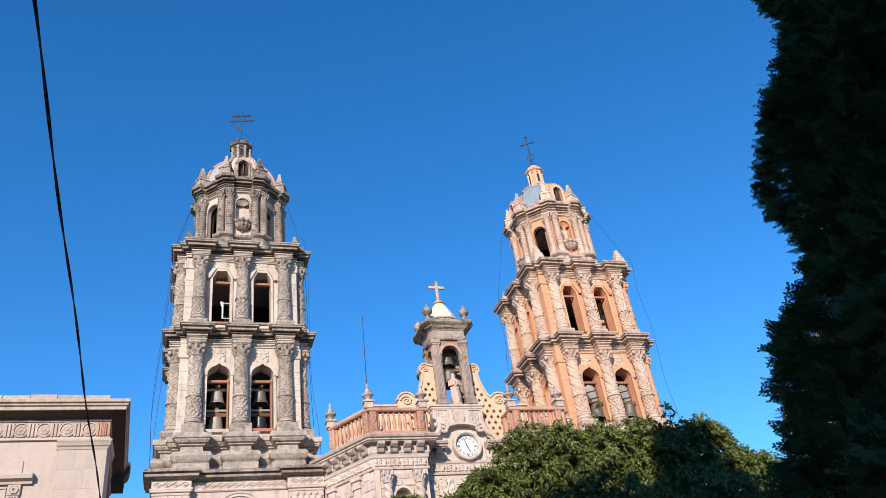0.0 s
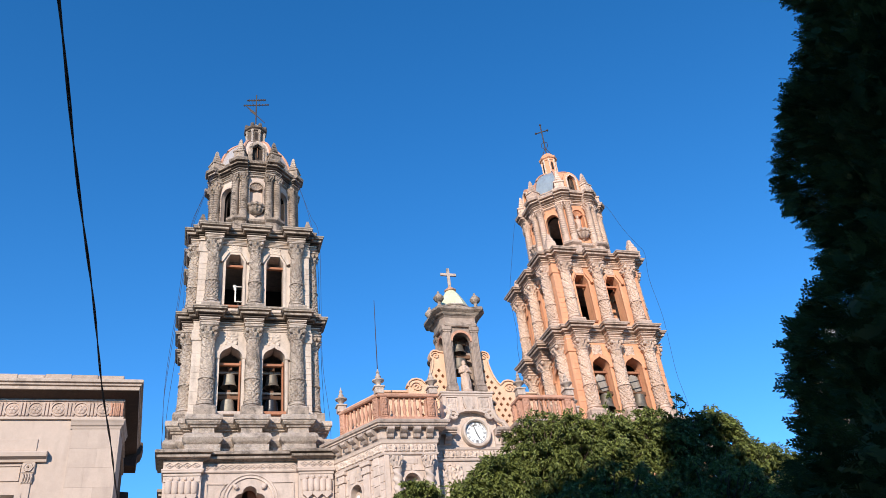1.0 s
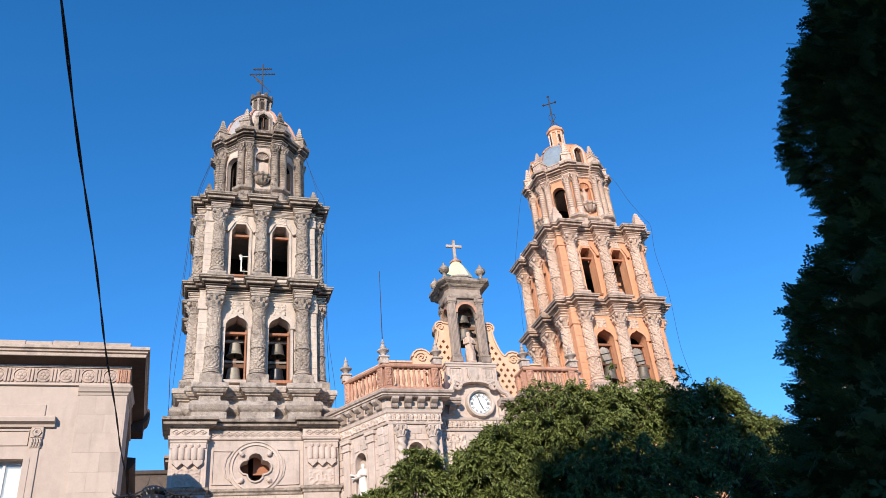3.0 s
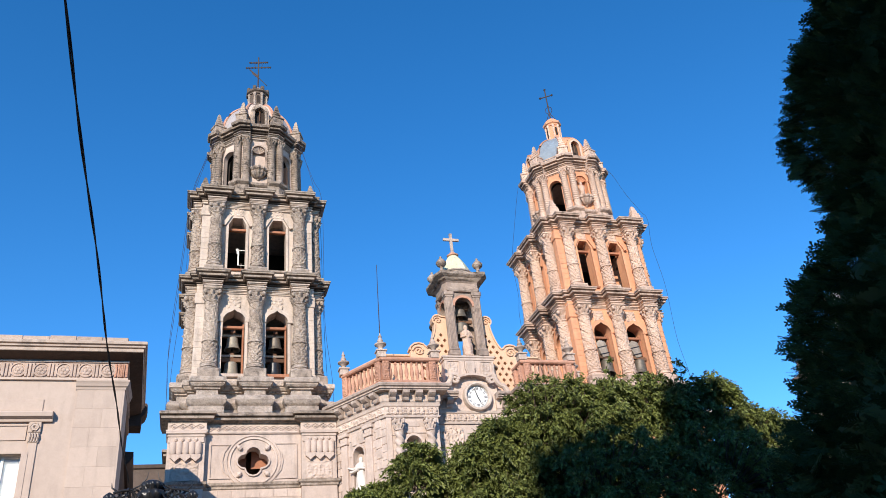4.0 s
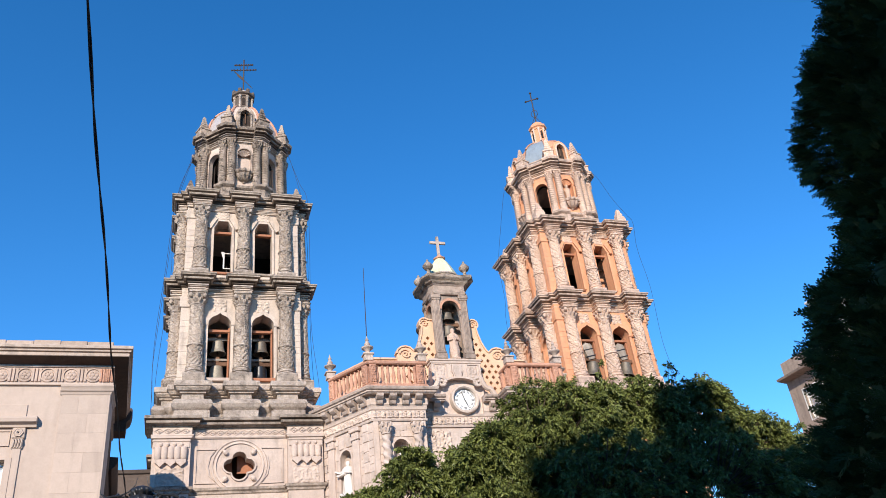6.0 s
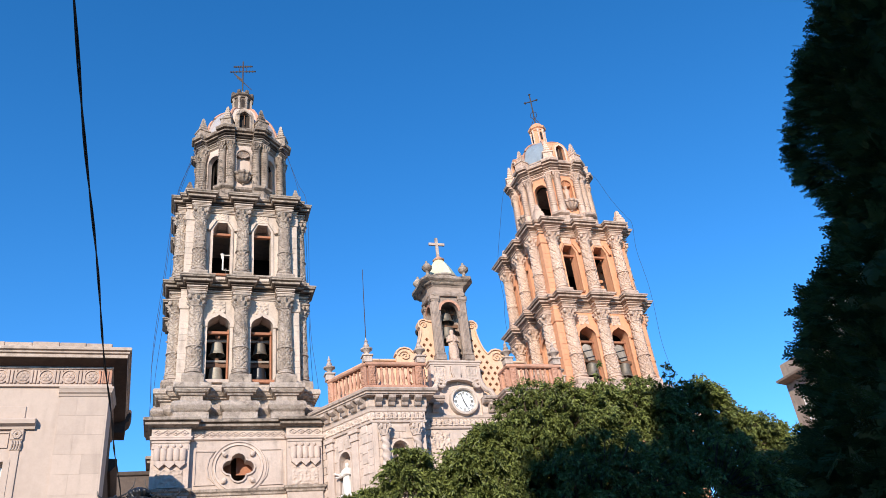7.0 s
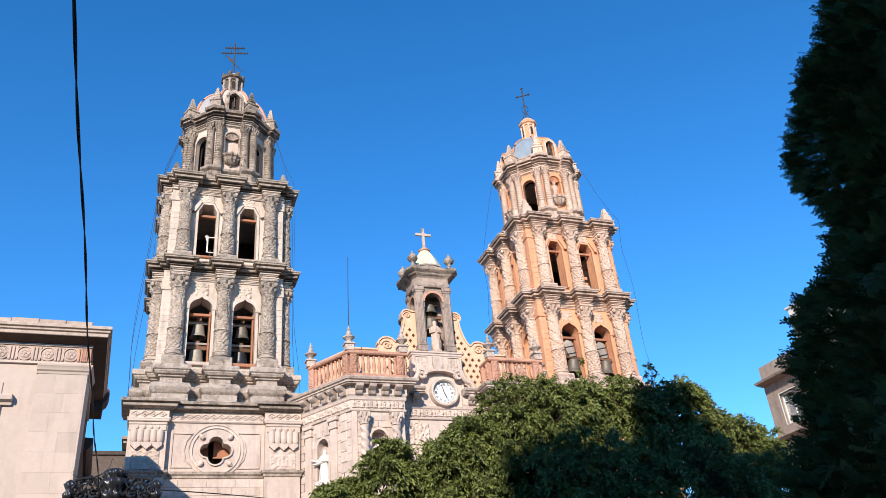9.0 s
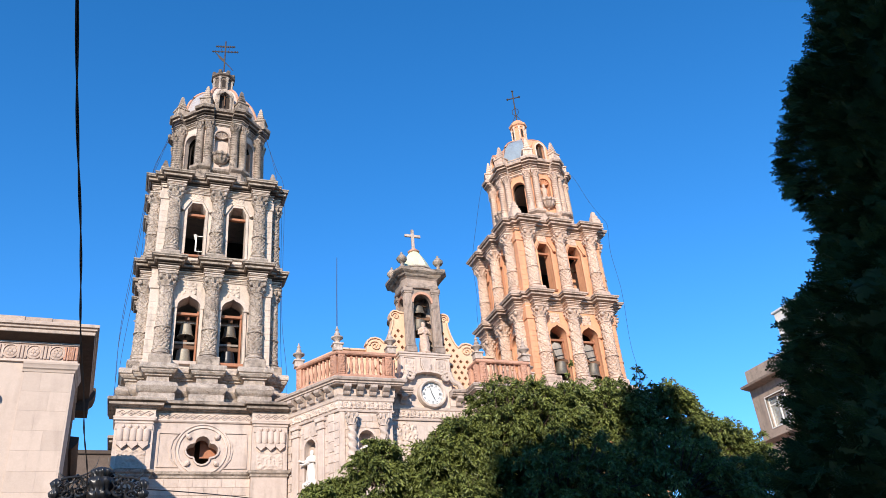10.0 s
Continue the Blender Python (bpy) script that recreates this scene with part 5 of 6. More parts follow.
part("entablature", moulded([(wavy(o), z) for o, z in ((0.02, 19.5), (0.06, 19.56), (0.06, 19.66), (0.02, 19.7), (0.02, 19.98), (0.1, 20.06))]), PIER, gable, at=T(GX, GY, 0))
part("cornice", moulded([(wavy(o), z) for o, z in ((0.1, 20.06), (0.2, 20.12), (0.24, 20.2), (0.38, 20.28), (0.42, 20.32), (0.42, 20.44), (0.34, 20.5), (0.0, 20.52))]), UPPERSTONE, gable, at=T(GX, GY, 0))
part("cap_base", Shape().lathe([(0.86, 20.5), (0.86, 20.72), (0.92, 20.76), (0.9, 20.84), (0.82, 20.86)], 24), GREY, gable, at=T(GX, GY, 0))
part("tiled_cap", Shape().lathe([(0.86, 20.84), (0.82, 21.0), (0.71, 21.25), (0.55, 21.55), (0.36, 21.85), (0.22, 22.0)], 8, pose(0, 0, 0, 0, 0, 22.5)), TILEYELLOW, gable, "pale yellow-green tiled cap", at=T(GX, GY, 0), smooth=20)
part("cap_collar", Shape().lathe([(0.2, 21.96), (0.3, 22.0), (0.32, 22.06), (0.22, 22.12), (0.16, 22.2), (0.1, 22.24)], 16), TERRACOTTA, gable, at=T(GX, GY, 0))
crs = thing("stone_cross", "plain pinkish stone cross on the gable cap", "cross", T(GX, GY, 22.2, 0))
part("upright", Shape().box(-0.075, 0.075, -0.06, 0.06, 0, 1.22, bev=0.015), PINKCORNICE, crs)
part("arm", Shape().box(-0.44, 0.44, -0.055, 0.055, 0.76, 0.91, bev=0.015), PINKCORNICE, crs)
for sx in (-1, 1):
    for sy in (-1, 1):
        u = thing("gable_urn", "dark stone lidded urn on the gable cornice", "finial", T(GX + sx * 0.98, GY + sy * 0.85, 20.5), "urns round the gable cap")
        part("foot", Shape().lathe([(0.2, 0), (0.2, 0.08), (0.1, 0.16), (0.08, 0.3), (0.12, 0.36)], 12), UPPERSTONE, u)
        part("bowl", Shape().lathe([(0.1, 0.34), (0.2, 0.42), (0.27, 0.56), (0.27, 0.62), (0.2, 0.68), (0.16, 0.76), (0.1, 0.8), (0.06, 0.86), (0.07, 0.92), (0.02, 0.98)], 14, wob=lambda a, z: 0.06 * math.cos(9 * a) if z < 0.6 else 0), UPPERSTONE, u)
for z, r, h in ((17.35, 0.52, 0.74), (18.35, 0.42, 0.5)):
    ob_bell(T(GX, GY, z), r, h, BRONZE, "dark bronze bell under the gable arch")


def statue(at, h, label, seed, mat, reach=0.0):
    """A draped standing figure as one plain carved mass."""
    s = Shape().lathe([(0.25, 0), (0.26, 0.05), (0.21, 0.07), (0.22, 0.3), (0.18, 0.5), (0.2, 0.66), (0.2, 0.76), (0.13, 0.82), (0.06, 0.84), (0.085, 0.88), (0.09, 0.93), (0.06, 0.985), (0.01, 1.0)], 20, Matrix.Diagonal((h * 0.85, h * 0.7, h, 1)),
                      wob=lambda a, z: (0.14 * math.sin(5 * a + 6 * z + seed) + 0.06 * math.sin(11 * a - 9 * z)) if z < 0.8 else 0)
    for sx in (-1, 1):
        s.tube([(sx * 0.16 * h, 0, 0.75 * h), (sx * 0.22 * h, -0.06 * h, 0.6 * h), (sx * 0.05 * h, -0.15 * h, 0.62 * h)], 0.042 * h, 7)
    if reach:
        s.tube([(-0.14 * h, 0, 0.77 * h), (-0.27 * h, -0.08 * h, 0.66 * h), (-(0.30 + reach) * h, -0.14 * h, 0.74 * h)], 0.045 * h, 7, taper=0.7)
        s.tube([(0.02 * h, -0.14 * h, 0.60 * h), (-0.22 * h, -0.16 * h, 0.56 * h), (-0.36 * h, -0.15 * h, 0.60 * h)], 0.05 * h, 7, taper=0.6)
        s.box(-0.24 * h, 0.24 * h, -0.2 * h, 0.2 * h, -0.28, 0.02, bev=0.03)
    return tagged(part("statue", s, mat, None, at=at, smooth=50), label, "statue")


statue(T(GX, GY - 0.6, 16.03) @ Matrix.Diagonal((0.92, 0.9, 1.14, 1)), 1.5, "pale carved statue standing under the gable arch", 0.5, CREAM)
statue(mA @ T(0, 0.06, 9.88), 1.42, "white marble statue with an outstretched arm in a niche", 1.5, MARBLE, 0.14)
statue(mB @ T(0, 0.06, 9.88), 1.42, "white marble statue standing in a shaded wall niche", 3.5, MARBLE, 0.08)

# nave body closing the space behind
nave = thing("nave_body", "plain pink stone body of the church behind the front", "building")
part("wall", Shape().box(3.7, 16.1, -3.0, 30, 0, 13.6), PINK, nave)


# ---------------------------------------------------------------- palace with the deep cornice
palace = thing("palace", "smooth pink ashlar palace with a deep shaded cornice", "building", Matrix.Translation((-0.229, -3.454, 0.143)) @ Matrix.Scale(0.9107, 4))
PX, PY = -4.95, -10.55       # its street corner
PL = -26.0
win_z0, win_z1 = 6.3, 9.92
wins = [(-9.0, -7.85), (-13.3, -12.1), (-17.6, -16.4)]
holes = [[(a, win_z0), (a, win_z1), (b, win_z1), (b, win_z0)] for a, b in wins]
part("front_wall", Shape().plate([(PL, -0.4), (PX, -0.4), (PX, 12.55), (PL, 12.55)], holes, PY, PY + 0.6), WALLPINK, palace, smooth=20)
# side walls and side cornices carry their shade in a near-black colour
part("side_wall", Shape().prism([(PX - 0.6, PY + 0.6), (PX, PY + 0.6), (PX - 0.30, -3.7), (PX - 0.9, -3.7)], -0.4, 13.18), SHADEDSIDE, palace)
part("rear_side_wall", Shape().prism([(PX - 0.95, -3.7), (PX - 0.32, -3.7), (PX - 0.56, 2.0), (PX - 1.2, 2.0)], -0.4, 11.9), SHADEDSIDE, palace)
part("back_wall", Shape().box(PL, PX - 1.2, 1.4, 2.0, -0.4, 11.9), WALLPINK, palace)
part("cornice_break", run([(PX - 0.27, -4.6), (PX - 0.31, -3.6)], [(-0.4, 12.8), (0.52, 12.8), (0.54, 13.2), (0.66, 13.3), (0.72, 13.5), (0.74, 13.7), (0.70, 13.78), (-0.4, 13.78)]), SHADEDSIDE, palace)
part("roof", Shape().box(PL, PX - 0.4, PY + 0.05, -3.8, 13.3, 13.42), PAVING, palace)
part("rear_roof", Shape().box(PL, PX - 1.0, -3.7, 1.9, 11.6, 11.72), PAVING, palace)
corner_path = [(PL, PY), (PX, PY), (PX - 0.28, -4.4)]
part("cornice", run(corner_path, [(-0.3, 13.18), (0.05, 13.18), (0.10, 13.24), (0.16, 13.3), (0.5, 13.34), (0.52, 13.36), (0.53, 13.45), (0.50, 13.46), (0.50, 13.475), (0.57, 13.50), (0.58, 13.55), (0.55, 13.56), (0.56, 13.575), (0.63, 13.6), (0.64, 13.68), (0.60, 13.72), (-0.3, 13.74)]), COPING, palace, "stained stone cornice")
# shade under the eaves, put in as a dark colour
part("soffit", run(corner_path, [(0.04, 13.17), (0.52, 13.33), (0.52, 13.345), (0.04, 13.3)]), SHADEDSIDE, palace, "underside of the cornice, darkened for shade")
part("coping_core", Shape().box(PL, PX - 0.06, PY + 0.05, PY + 0.4, 13.74, 14.08), COPING, palace)
for i in range(14):
    x1 = PX - 0.04 - i * 0.86
    part("coping_stone", Shape().box(x1 - 0.85, x1, PY - 0.02 - 0.008 * (i % 3), PY + 0.42, 13.74, 14.12 + 0.012 * ((i * 7) % 3 - 1), bev=0.02), COPINGSTONE, palace)
part("frieze", run(corner_path, [(-0.3, 12.52), (0.03, 12.52), (0.03, 13.18), (-0.3, 13.18)]), STAINED, palace)
part("frieze_fillet", run(corner_path, [(-0.1, 12.44), (0.09, 12.46), (0.09, 12.54), (-0.1, 12.56)]), WALLPINK, palace)
part("frieze_top_fillet", run(corner_path, [(-0.1, 13.10), (0.08, 13.11), (0.08, 13.18), (-0.1, 13.19)]), PINKCORNICE, palace)
part("corner_cap", run([(PX - 1.55, PY), (PX, PY), (PX, PY + 1.5)], [(-0.1, 12.12), (0.05, 12.12), (0.07, 12.2), (0.12, 12.24), (0.14, 12.34), (0.17, 12.38), (0.17, 12.44), (-0.1, 12.46)]), WALLPINK, palace)
part("corner_pier", run([(PX - 1.5, PY), (PX, PY), (PX, PY + 1.5)], [(-0.1, 0.0), (0.03, 0.0), (0.03, 12.12), (-0.1, 12.12)]), WALLPINK, palace)
part("lower_side_cornice", run([(PX - 0.3, -3.6), (PX - 0.56, 2.0)], [(-0.3, 11.5), (0.1, 11.5), (0.2, 11.6), (0.32, 11.8), (0.32, 12.0), (-0.3, 12.05)]), SHADEDSIDE, palace)
ros = Shape().lathe([(0.255, -0.01), (0.255, 0.05), (0.215, 0.06), (0.205, 0.02), (0.18, 0.02), (0.17, 0.035), (0.10, 0.06), (0.08, 0.03), (0.05, 0.07), (0.01, 0.08)], 30, pose(0, 0, 0, 90), wob=lambda a, z: 0.0)
for i in range(6):
    a = i * math.pi / 3
    ros.lathe([(0.01, 0.0), (0.055, 0.03), (0.055, 0.05), (0.01, 0.065)], 8, pose(0, 0, 0, 90) @ Matrix.Translation((0.115 * math.cos(a), 0.115 * math.sin(a), 0)))
rosm = ros.mesh("rosette", STAINED, 40)
trig = Shape()
for i in range(3):
    trig.box(-0.15 + i * 0.11, -0.07 + i * 0.11, -0.05, 0.01, 12.58, 13.06, bev=0.012)
trigm = trig.mesh("triglyph", STAINED)
trigo = trig.mesh("triglyph", TERRACOTTA)
for i in range(28):
    x = -5.54 - i * 0.71
    if x < PL + 0.4:
        break
    part("rosette", rosm, STAINED, palace, at=T(x, PY - 0.03, 12.82))
    part("triglyph", trigm, STAINED, palace, at=T(x - 0.355, PY - 0.03, 0))
for x in (-5.16, -5.02):
    part("triglyph", trigo, TERRACOTTA, palace, "newer orange stone triglyph", at=T(x - 0.02, PY - 0.032, 0))
for (a, b) in wins:
    w = part("window", Shape().band([(a, win_z0), (a, win_z1), (b, win_z1), (b, win_z0)], 0.2, PY - 0.07, PY + 0.02), WALLPINK, palace)
    part("window_frame", Shape().box(a, b, PY + 0.25, PY + 0.31, win_z1 - 0.08, win_z1).box(a, a + 0.07, PY + 0.25, PY + 0.31, win_z0, win_z1).box(b - 0.07, b, PY + 0.25, PY + 0.31, win_z0, win_z1).box((a + b) / 2 - 0.04, (a + b) / 2 + 0.04, PY + 0.24, PY + 0.32, win_z0, win_z1).box(a, b, PY + 0.25, PY + 0.31, 8.55, 8.62), FRAMEPAINT, w)
    part("pane", Shape().box(a + 0.05, b - 0.05, PY + 0.275, PY + 0.285, win_z0, win_z1), GLASS, w).visible_shadow = False
    part("room_back", Shape().box(a - 0.4, b + 0.4, PY + 1.4, PY + 1.5, win_z0 - 0.3, win_z1 + 0.3), WALLPINK, w)
    # hood on fluted brackets
    # pale sheet added behind the glass to make the pane brighter
    part("curtain", Shape().box(a + 0.02, b - 0.02, PY + 0.36, PY + 0.40, win_z0, win_z1), PANEBACKING, w, "pale sheet added to lighten the pane")
    part("frieze_panel", Shape().band([(a - 0.02, 10.42), (a - 0.02, 10.86), (b + 0.02, 10.86), (b + 0.02, 10.42)], 0.05, PY - 0.04, PY + 0.02, closed=True), WALLPINK, w)
    part("hood_back", Shape().box(a - 0.42, b + 0.42, PY - 0.04, PY + 0.01, 11.36, 11.78, bev=0.015), WALLPINK, w)
    part("window_hood", run([(a - 0.78, PY), (b + 0.78, PY)], [(-0.05, 10.98), (0.10, 10.98), (0.12, 11.06), (0.26, 11.12), (0.28, 11.24), (0.24, 11.3), (-0.05, 11.36)]), WALLPINK, w)
    for x in (a - 0.28, b + 0.28):
        br = Shape().box(x - 0.19, x + 0.19, PY - 0.10, PY, 10.62, 10.97, bev=0.02).lathe([(0.02, 0.0), (0.06, 0.045), (0.10, 0.03), (0.13, 0.05), (0.15, 0.0)], 16, T(x, PY - 0.10, 10.79) @ pose(0, 0, 0, 90), wob=lambda a_, z: 0.10 * math.cos(6 * a_))
        br.box(x - 0.17, x + 0.17, PY - 0.07, PY, 10.28, 10.62, bev=0.015)
        for i in range(4):
            br.tube([(x - 0.12 + i * 0.08, PY - 0.10, 10.58), (x - 0.10 + i * 0.08, PY - 0.11, 10.46), (x - 0.13 + i * 0.08, PY - 0.07, 10.32)], 0.032, 6)
        part("bracket", br, WALLPINK, w, "carved stone bracket with a rosette")
        part("side_strip", Shape().box(x - 0.13, x + 0.13, PY - 0.05, PY + 0.01, win_z0 - 0.2, 10.28, bev=0.01), WALLPINK, w)
# large smooth ashlar blocks, hairline joints
for j in range(9):
    z0 = 6.2 + j * 0.66
    off = 0.0 if j % 2 else 0.5
    for i in range(3):
        x0 = PX - 0.02 - 1.5 - (i + 1) * 1.0 + off * (0 if i else 1)
        if any(x0 < b + 0.95 and x0 + 1.0 > a - 0.75 for a, b in wins) or z0 + 0.66 > 12.1:
            continue
        part("stone_block", Shape().box(x0 + 0.0015, x0 + 0.9985, PY - 0.010, PY + 0.01, z0 + 0.0015, z0 + 0.6585, bev=0.002), WALLPINK, palace)

for j in range(9):
    z0, cut = 6.16 + j * 0.66, PX - (0.62 if j % 2 else 0.95)
    for x0, x1 in ((PX - 1.49, cut), (cut, PX - 0.03)):
        part("stone_block", Shape().box(x0 + 0.0015, x1 - 0.0015, PY - 0.036, PY, z0 + 0.0015, z0 + 0.6585, bev=0.002), WALLPINK, palace)

rear = thing("rear_building", "wall of a building behind the palace, darkened for shade", "building")
# the shade on this wall is put into its dark colour
part("wall", Shape().box(-9, -3.7, 3.0, 3.6, 0, 13.1), SHADEWALL, rear)
part("roof_edge", Shape().box(-9, -3.65, 2.9, 3.7, 13.1, 13.3, bev=0.03), SHADEWALL, rear)

# ---------------------------------------------------------------- building beyond the square
rb = thing("corner_building", "weathered tan rendered corner building with a flat parapet", "building")
RX = 27.25
m = T(RX, 0, 0, -90)      # x along -y, outwards to -x
rwins = [[(7.9, 11.9), (7.9, 13.45), (9.25, 13.45), (9.25, 11.9)], [(11.6, 11.9), (11.6, 13.45), (12.95, 13.45), (12.95, 11.9)]]
part("side_wall", Shape().plate([(7.0, 0), (16.0, 0), (16.0, 14.2), (7.0, 14.2)], rwins, 0, 0.4), TANWALL, rb, at=m, smooth=20)
part("back_wall", Shape().box(RX + 0.4, RX + 10, -7.4, -7.0, 0, 14.2), TANWALL, rb)
part("front_wall", Shape().box(RX + 0.4, RX + 10, -16.0, -15.6, 0, 14.2), TANWALL, rb)
part("cornice", run([(RX, -7.0), (RX, -16.0)], [(-0.3, 14.12), (0.1, 14.12), (0.55, 14.2), (0.6, 14.3), (0.1, 14.36), (-0.3, 14.36)]), TANWALL, rb)
part("parapet", Shape().box(RX - 0.02, RX + 0.3, -16, -7.0, 14.36, 15.2, bev=0.02), TANWALL, rb)
part("string_course", run([(RX, -7.0), (RX, -16.0)], [(-0.1, 11.2), (0.1, 11.22), (0.3, 11.36), (0.3, 11.44), (-0.1, 11.46)]), TANWALL, rb)
part("roof", Shape().box(RX + 0.1, RX + 9.9, -15.9, -7.1, 14.1, 14.3), PAVING, rb)
for o in rwins:
    x0, x1, z0, z1 = o[0][0], o[2][0], o[0][1], o[1][1]
    w = part("window", Shape().band(o, 0.06, -0.03, 0.06, closed=True), FRAMEPAINT, rb, at=m)
    part("window_frame", Shape().box(x0, x1, 0.16, 0.2, z1 - 0.06, z1).box(x0, x1, 0.16, 0.2, z0, z0 + 0.06).box(x0, x0 + 0.06, 0.16, 0.2, z0, z1).box(x1 - 0.06, x1, 0.16, 0.2, z0, z1).box((x0 + x1) / 2 - 0.03, (x0 + x1) / 2 + 0.03, 0.15, 0.21, z0, z1).box(x0, x1, 0.15, 0.21, z1 - 0.45, z1 - 0.4), FRAMEPAINT, w)
    part("pane", Shape().box(x0, x1, 0.175, 0.185, z0, z1), GLASS, w).visible_shadow = False
    part("room_back", Shape().box(x0 - 0.3, x1 + 0.3, 1.2, 1.3, z0 - 0.3, z1 + 0.3), TANWALL, w)
wt = thing("roof_block", "white painted block on the roof", "roof block", T(0, 0, 0))
part("body", Shape().box(30.5, 34, -10.5, -7.0, 14.2, 18.85, bev=0.03), MARBLE, wt)
part("coping", Shape().box(30.4, 34.1, -10.6, -6.9, 18.85, 18.98, bev=0.03), FRAMEPAINT, wt)

# plain unseen buildings added behind the camera, to close the square and shade its trees
sq = thing("shade_buildings", "plain unseen buildings added to shade the square", "building")
# stepped heights: the taller one puts the laurel's lower right in shade
part("wall", Shape().box(-75, -12.6, -62, -56, 0, 15.0), WALLPINK, sq)
part("wall", Shape().box(-12.6, 45, -62, -56, 0, 17.5), WALLPINK, sq)


# ---------------------------------------------------------------- laurel tree
def leaf_mesh(name, centres, dirs, rng, size, mat, droop=0.5, narrow=0.3):
    """Folded pointed leaves: six corners, four triangles' worth of faces each."""
    n_ = len(centres)
    L = size * rng.uniform(0.7, 1.3, n_)[:, None]
    d = dirs + rng.normal(0, 0.28, (n_, 3))
    d[:, 2] -= droop
    d /= np.linalg.norm(d, axis=1)[:, None]
    r = rng.normal(0, 1, (n_, 3))
    s = np.cross(d, r)
    s /= np.linalg.norm(s, axis=1)[:, None]
    nn = np.cross(s, d)
    w = L * narrow
    base, tip = centres, centres + d * L
    mid = centres + d * L * 0.45
    a = mid + s * w * 0.5 + nn * w * 0.22
    b = mid - s * w * 0.5 + nn * w * 0.22
    tipd = tip - nn * L * 0.12
    v = np.stack([base, a, tipd, b, mid - nn * w * 0.05], 1).reshape(-1, 3)
    o = np.arange(n_)[:, None] * 5
    tri = np.concatenate([o + np.array([[0, 1, 4]]), o + np.array([[1, 2, 4]]), o + np.array([[2, 3, 4]]), o + np.array([[3, 0, 4]])], 0)
    return np_mesh(name, v, tri, mat)


def branch_path(a, b, rng, n_=7, wig=0.08):
    a, b = Vector(a), Vector(b)
    L = (b - a).length
    pts = []
    for i in range(n_ + 1):
        t = i / n_
        p = a.lerp(b, t)
        if 0 < i < n_:
            p += Vector(rng.normal(0, wig * L * 0.25, 3))
        p.z += 0.10 * L * math.sin(math.pi * t)
        pts.append(tuple(p))
    return pts


rng = np.random.default_rng(4)
tree = thing("laurel_tree", "rounded dark green laurel tree with drooping narrow leaves", "tree")
# lobes of the crown: x, y, z, radius across, radius up
LOBES = [(-0.1, -27.9, 3.9, 0.36, 0.36), (0.5, -28.0, 4.3, 0.38, 0.5), (1.45, -28.0, 4.2, 0.45, 0.6), (2.42, -28.0, 4.72, 0.58, 0.72), (3.1, -28.0, 4.85, 0.8, 0.75), (3.7, -28.0, 4.95, 0.55, 0.75),
         (4.5, -28.0, 5.0, 0.6, 0.75), (5.1, -28.0, 4.7, 0.6, 0.75), (5.65, -28.0, 5.1, 0.4, 0.65), (6.2, -28.0, 4.65, 0.5, 0.65), (6.75, -28.0, 4.45, 0.5, 0.65), (7.1, -28.0, 4.15, 0.5, 0.6),
         (1.0, -28.0, 3.8, 0.5, 0.5), (1.95, -28.0, 4.05, 0.6, 0.65), (1.8, -28.1, 4.6, 0.42, 0.45), (1.4, -28.1, 4.35, 0.45, 0.45), (0.4, -27.9, 3.4, 0.75, 0.6), (1.6, -28.1, 3.55, 1.0, 0.75), (3.2, -28.3, 3.9, 1.4, 0.95), (5.0, -28.3, 3.9, 1.4, 0.95), (6.4, -28.1, 3.5, 1.0, 0.8), (3.6, -26.8, 3.9, 1.8, 0.95)]
base = (3.4, -27.4, 0)
fork = (3.4, -27.4, 1.9)
part("trunk", Shape().tube([base, (3.38, -27.42, 0.5), (3.45, -27.36, 1.2), fork], 0.2, 12, taper=0.75), BARK, tree)
limb_tips = []
for lx, ly, lz, lr, lh in LOBES:
    pth = branch_path(fork, (lx, ly, lz), rng)
    part("limb", Shape().tube(pth, 0.085, 7, taper=0.3), BARK, tree)
cent, dirs, twigs = [], [], Shape()


def hanging_twigs(p, u, count, reach):
    """Thin shoots that leave p along u, arch over and hang, with leaves drooping along them."""
    for _ in range(count):
        v = u + rng.normal(0, 0.6, 3) + np.array([0, 0, 0.15])
        v /= np.linalg.norm(v)
        ln = reach * rng.uniform(0.7, 1.3)
        t = rng.uniform(0.08, 1.0, 16)[:, None]
        cent.append(p + v * ln * t + np.array([0, 0, -0.55]) * ln * t * t + rng.normal(0, 0.012, (16, 3)))
        tan = v + np.array([0, 0, -1.1]) * t
        dirs.append(tan * 0.9 + rng.normal(0, 0.35, (16, 3)))


for lx, ly, lz, lr, lh in LOBES:
    lz += 0.12 if lz > 4.4 else 0.0
    clumps = int(185 * (lr * lh) ** 0.8 + 30)
    for c in range(clumps):
        u = rng.normal(0, 1, 3)
        u /= np.linalg.norm(u)
        if u[2] < -0.55:
            u[2] *= -1
        f = rng.random()
        rad = rng.uniform(0.25, 0.6) if f < 0.22 else rng.uniform(0.6, 0.90) if f < 0.88 else rng.uniform(0.88, 1.06)
        p = np.array([lx, ly, lz]) + u * np.array([lr, lr, lh]) * rad
        if noise.noise((p[0] * 1.9, p[1] * 1.9, p[2] * 2.3)) < -0.25 and rng.random() < 0.4:
            continue
        if rng.random() < 0.6:
            twigs.tube([(p[0] - u[0] * 0.4, p[1] - u[1] * 0.4, p[2] - u[2] * 0.4), tuple(p), tuple(p + u * 0.14 + np.array([0, 0, 0.03]))], 0.010, 4, taper=0.35)
        hanging_twigs(p, u, 9, 0.20)
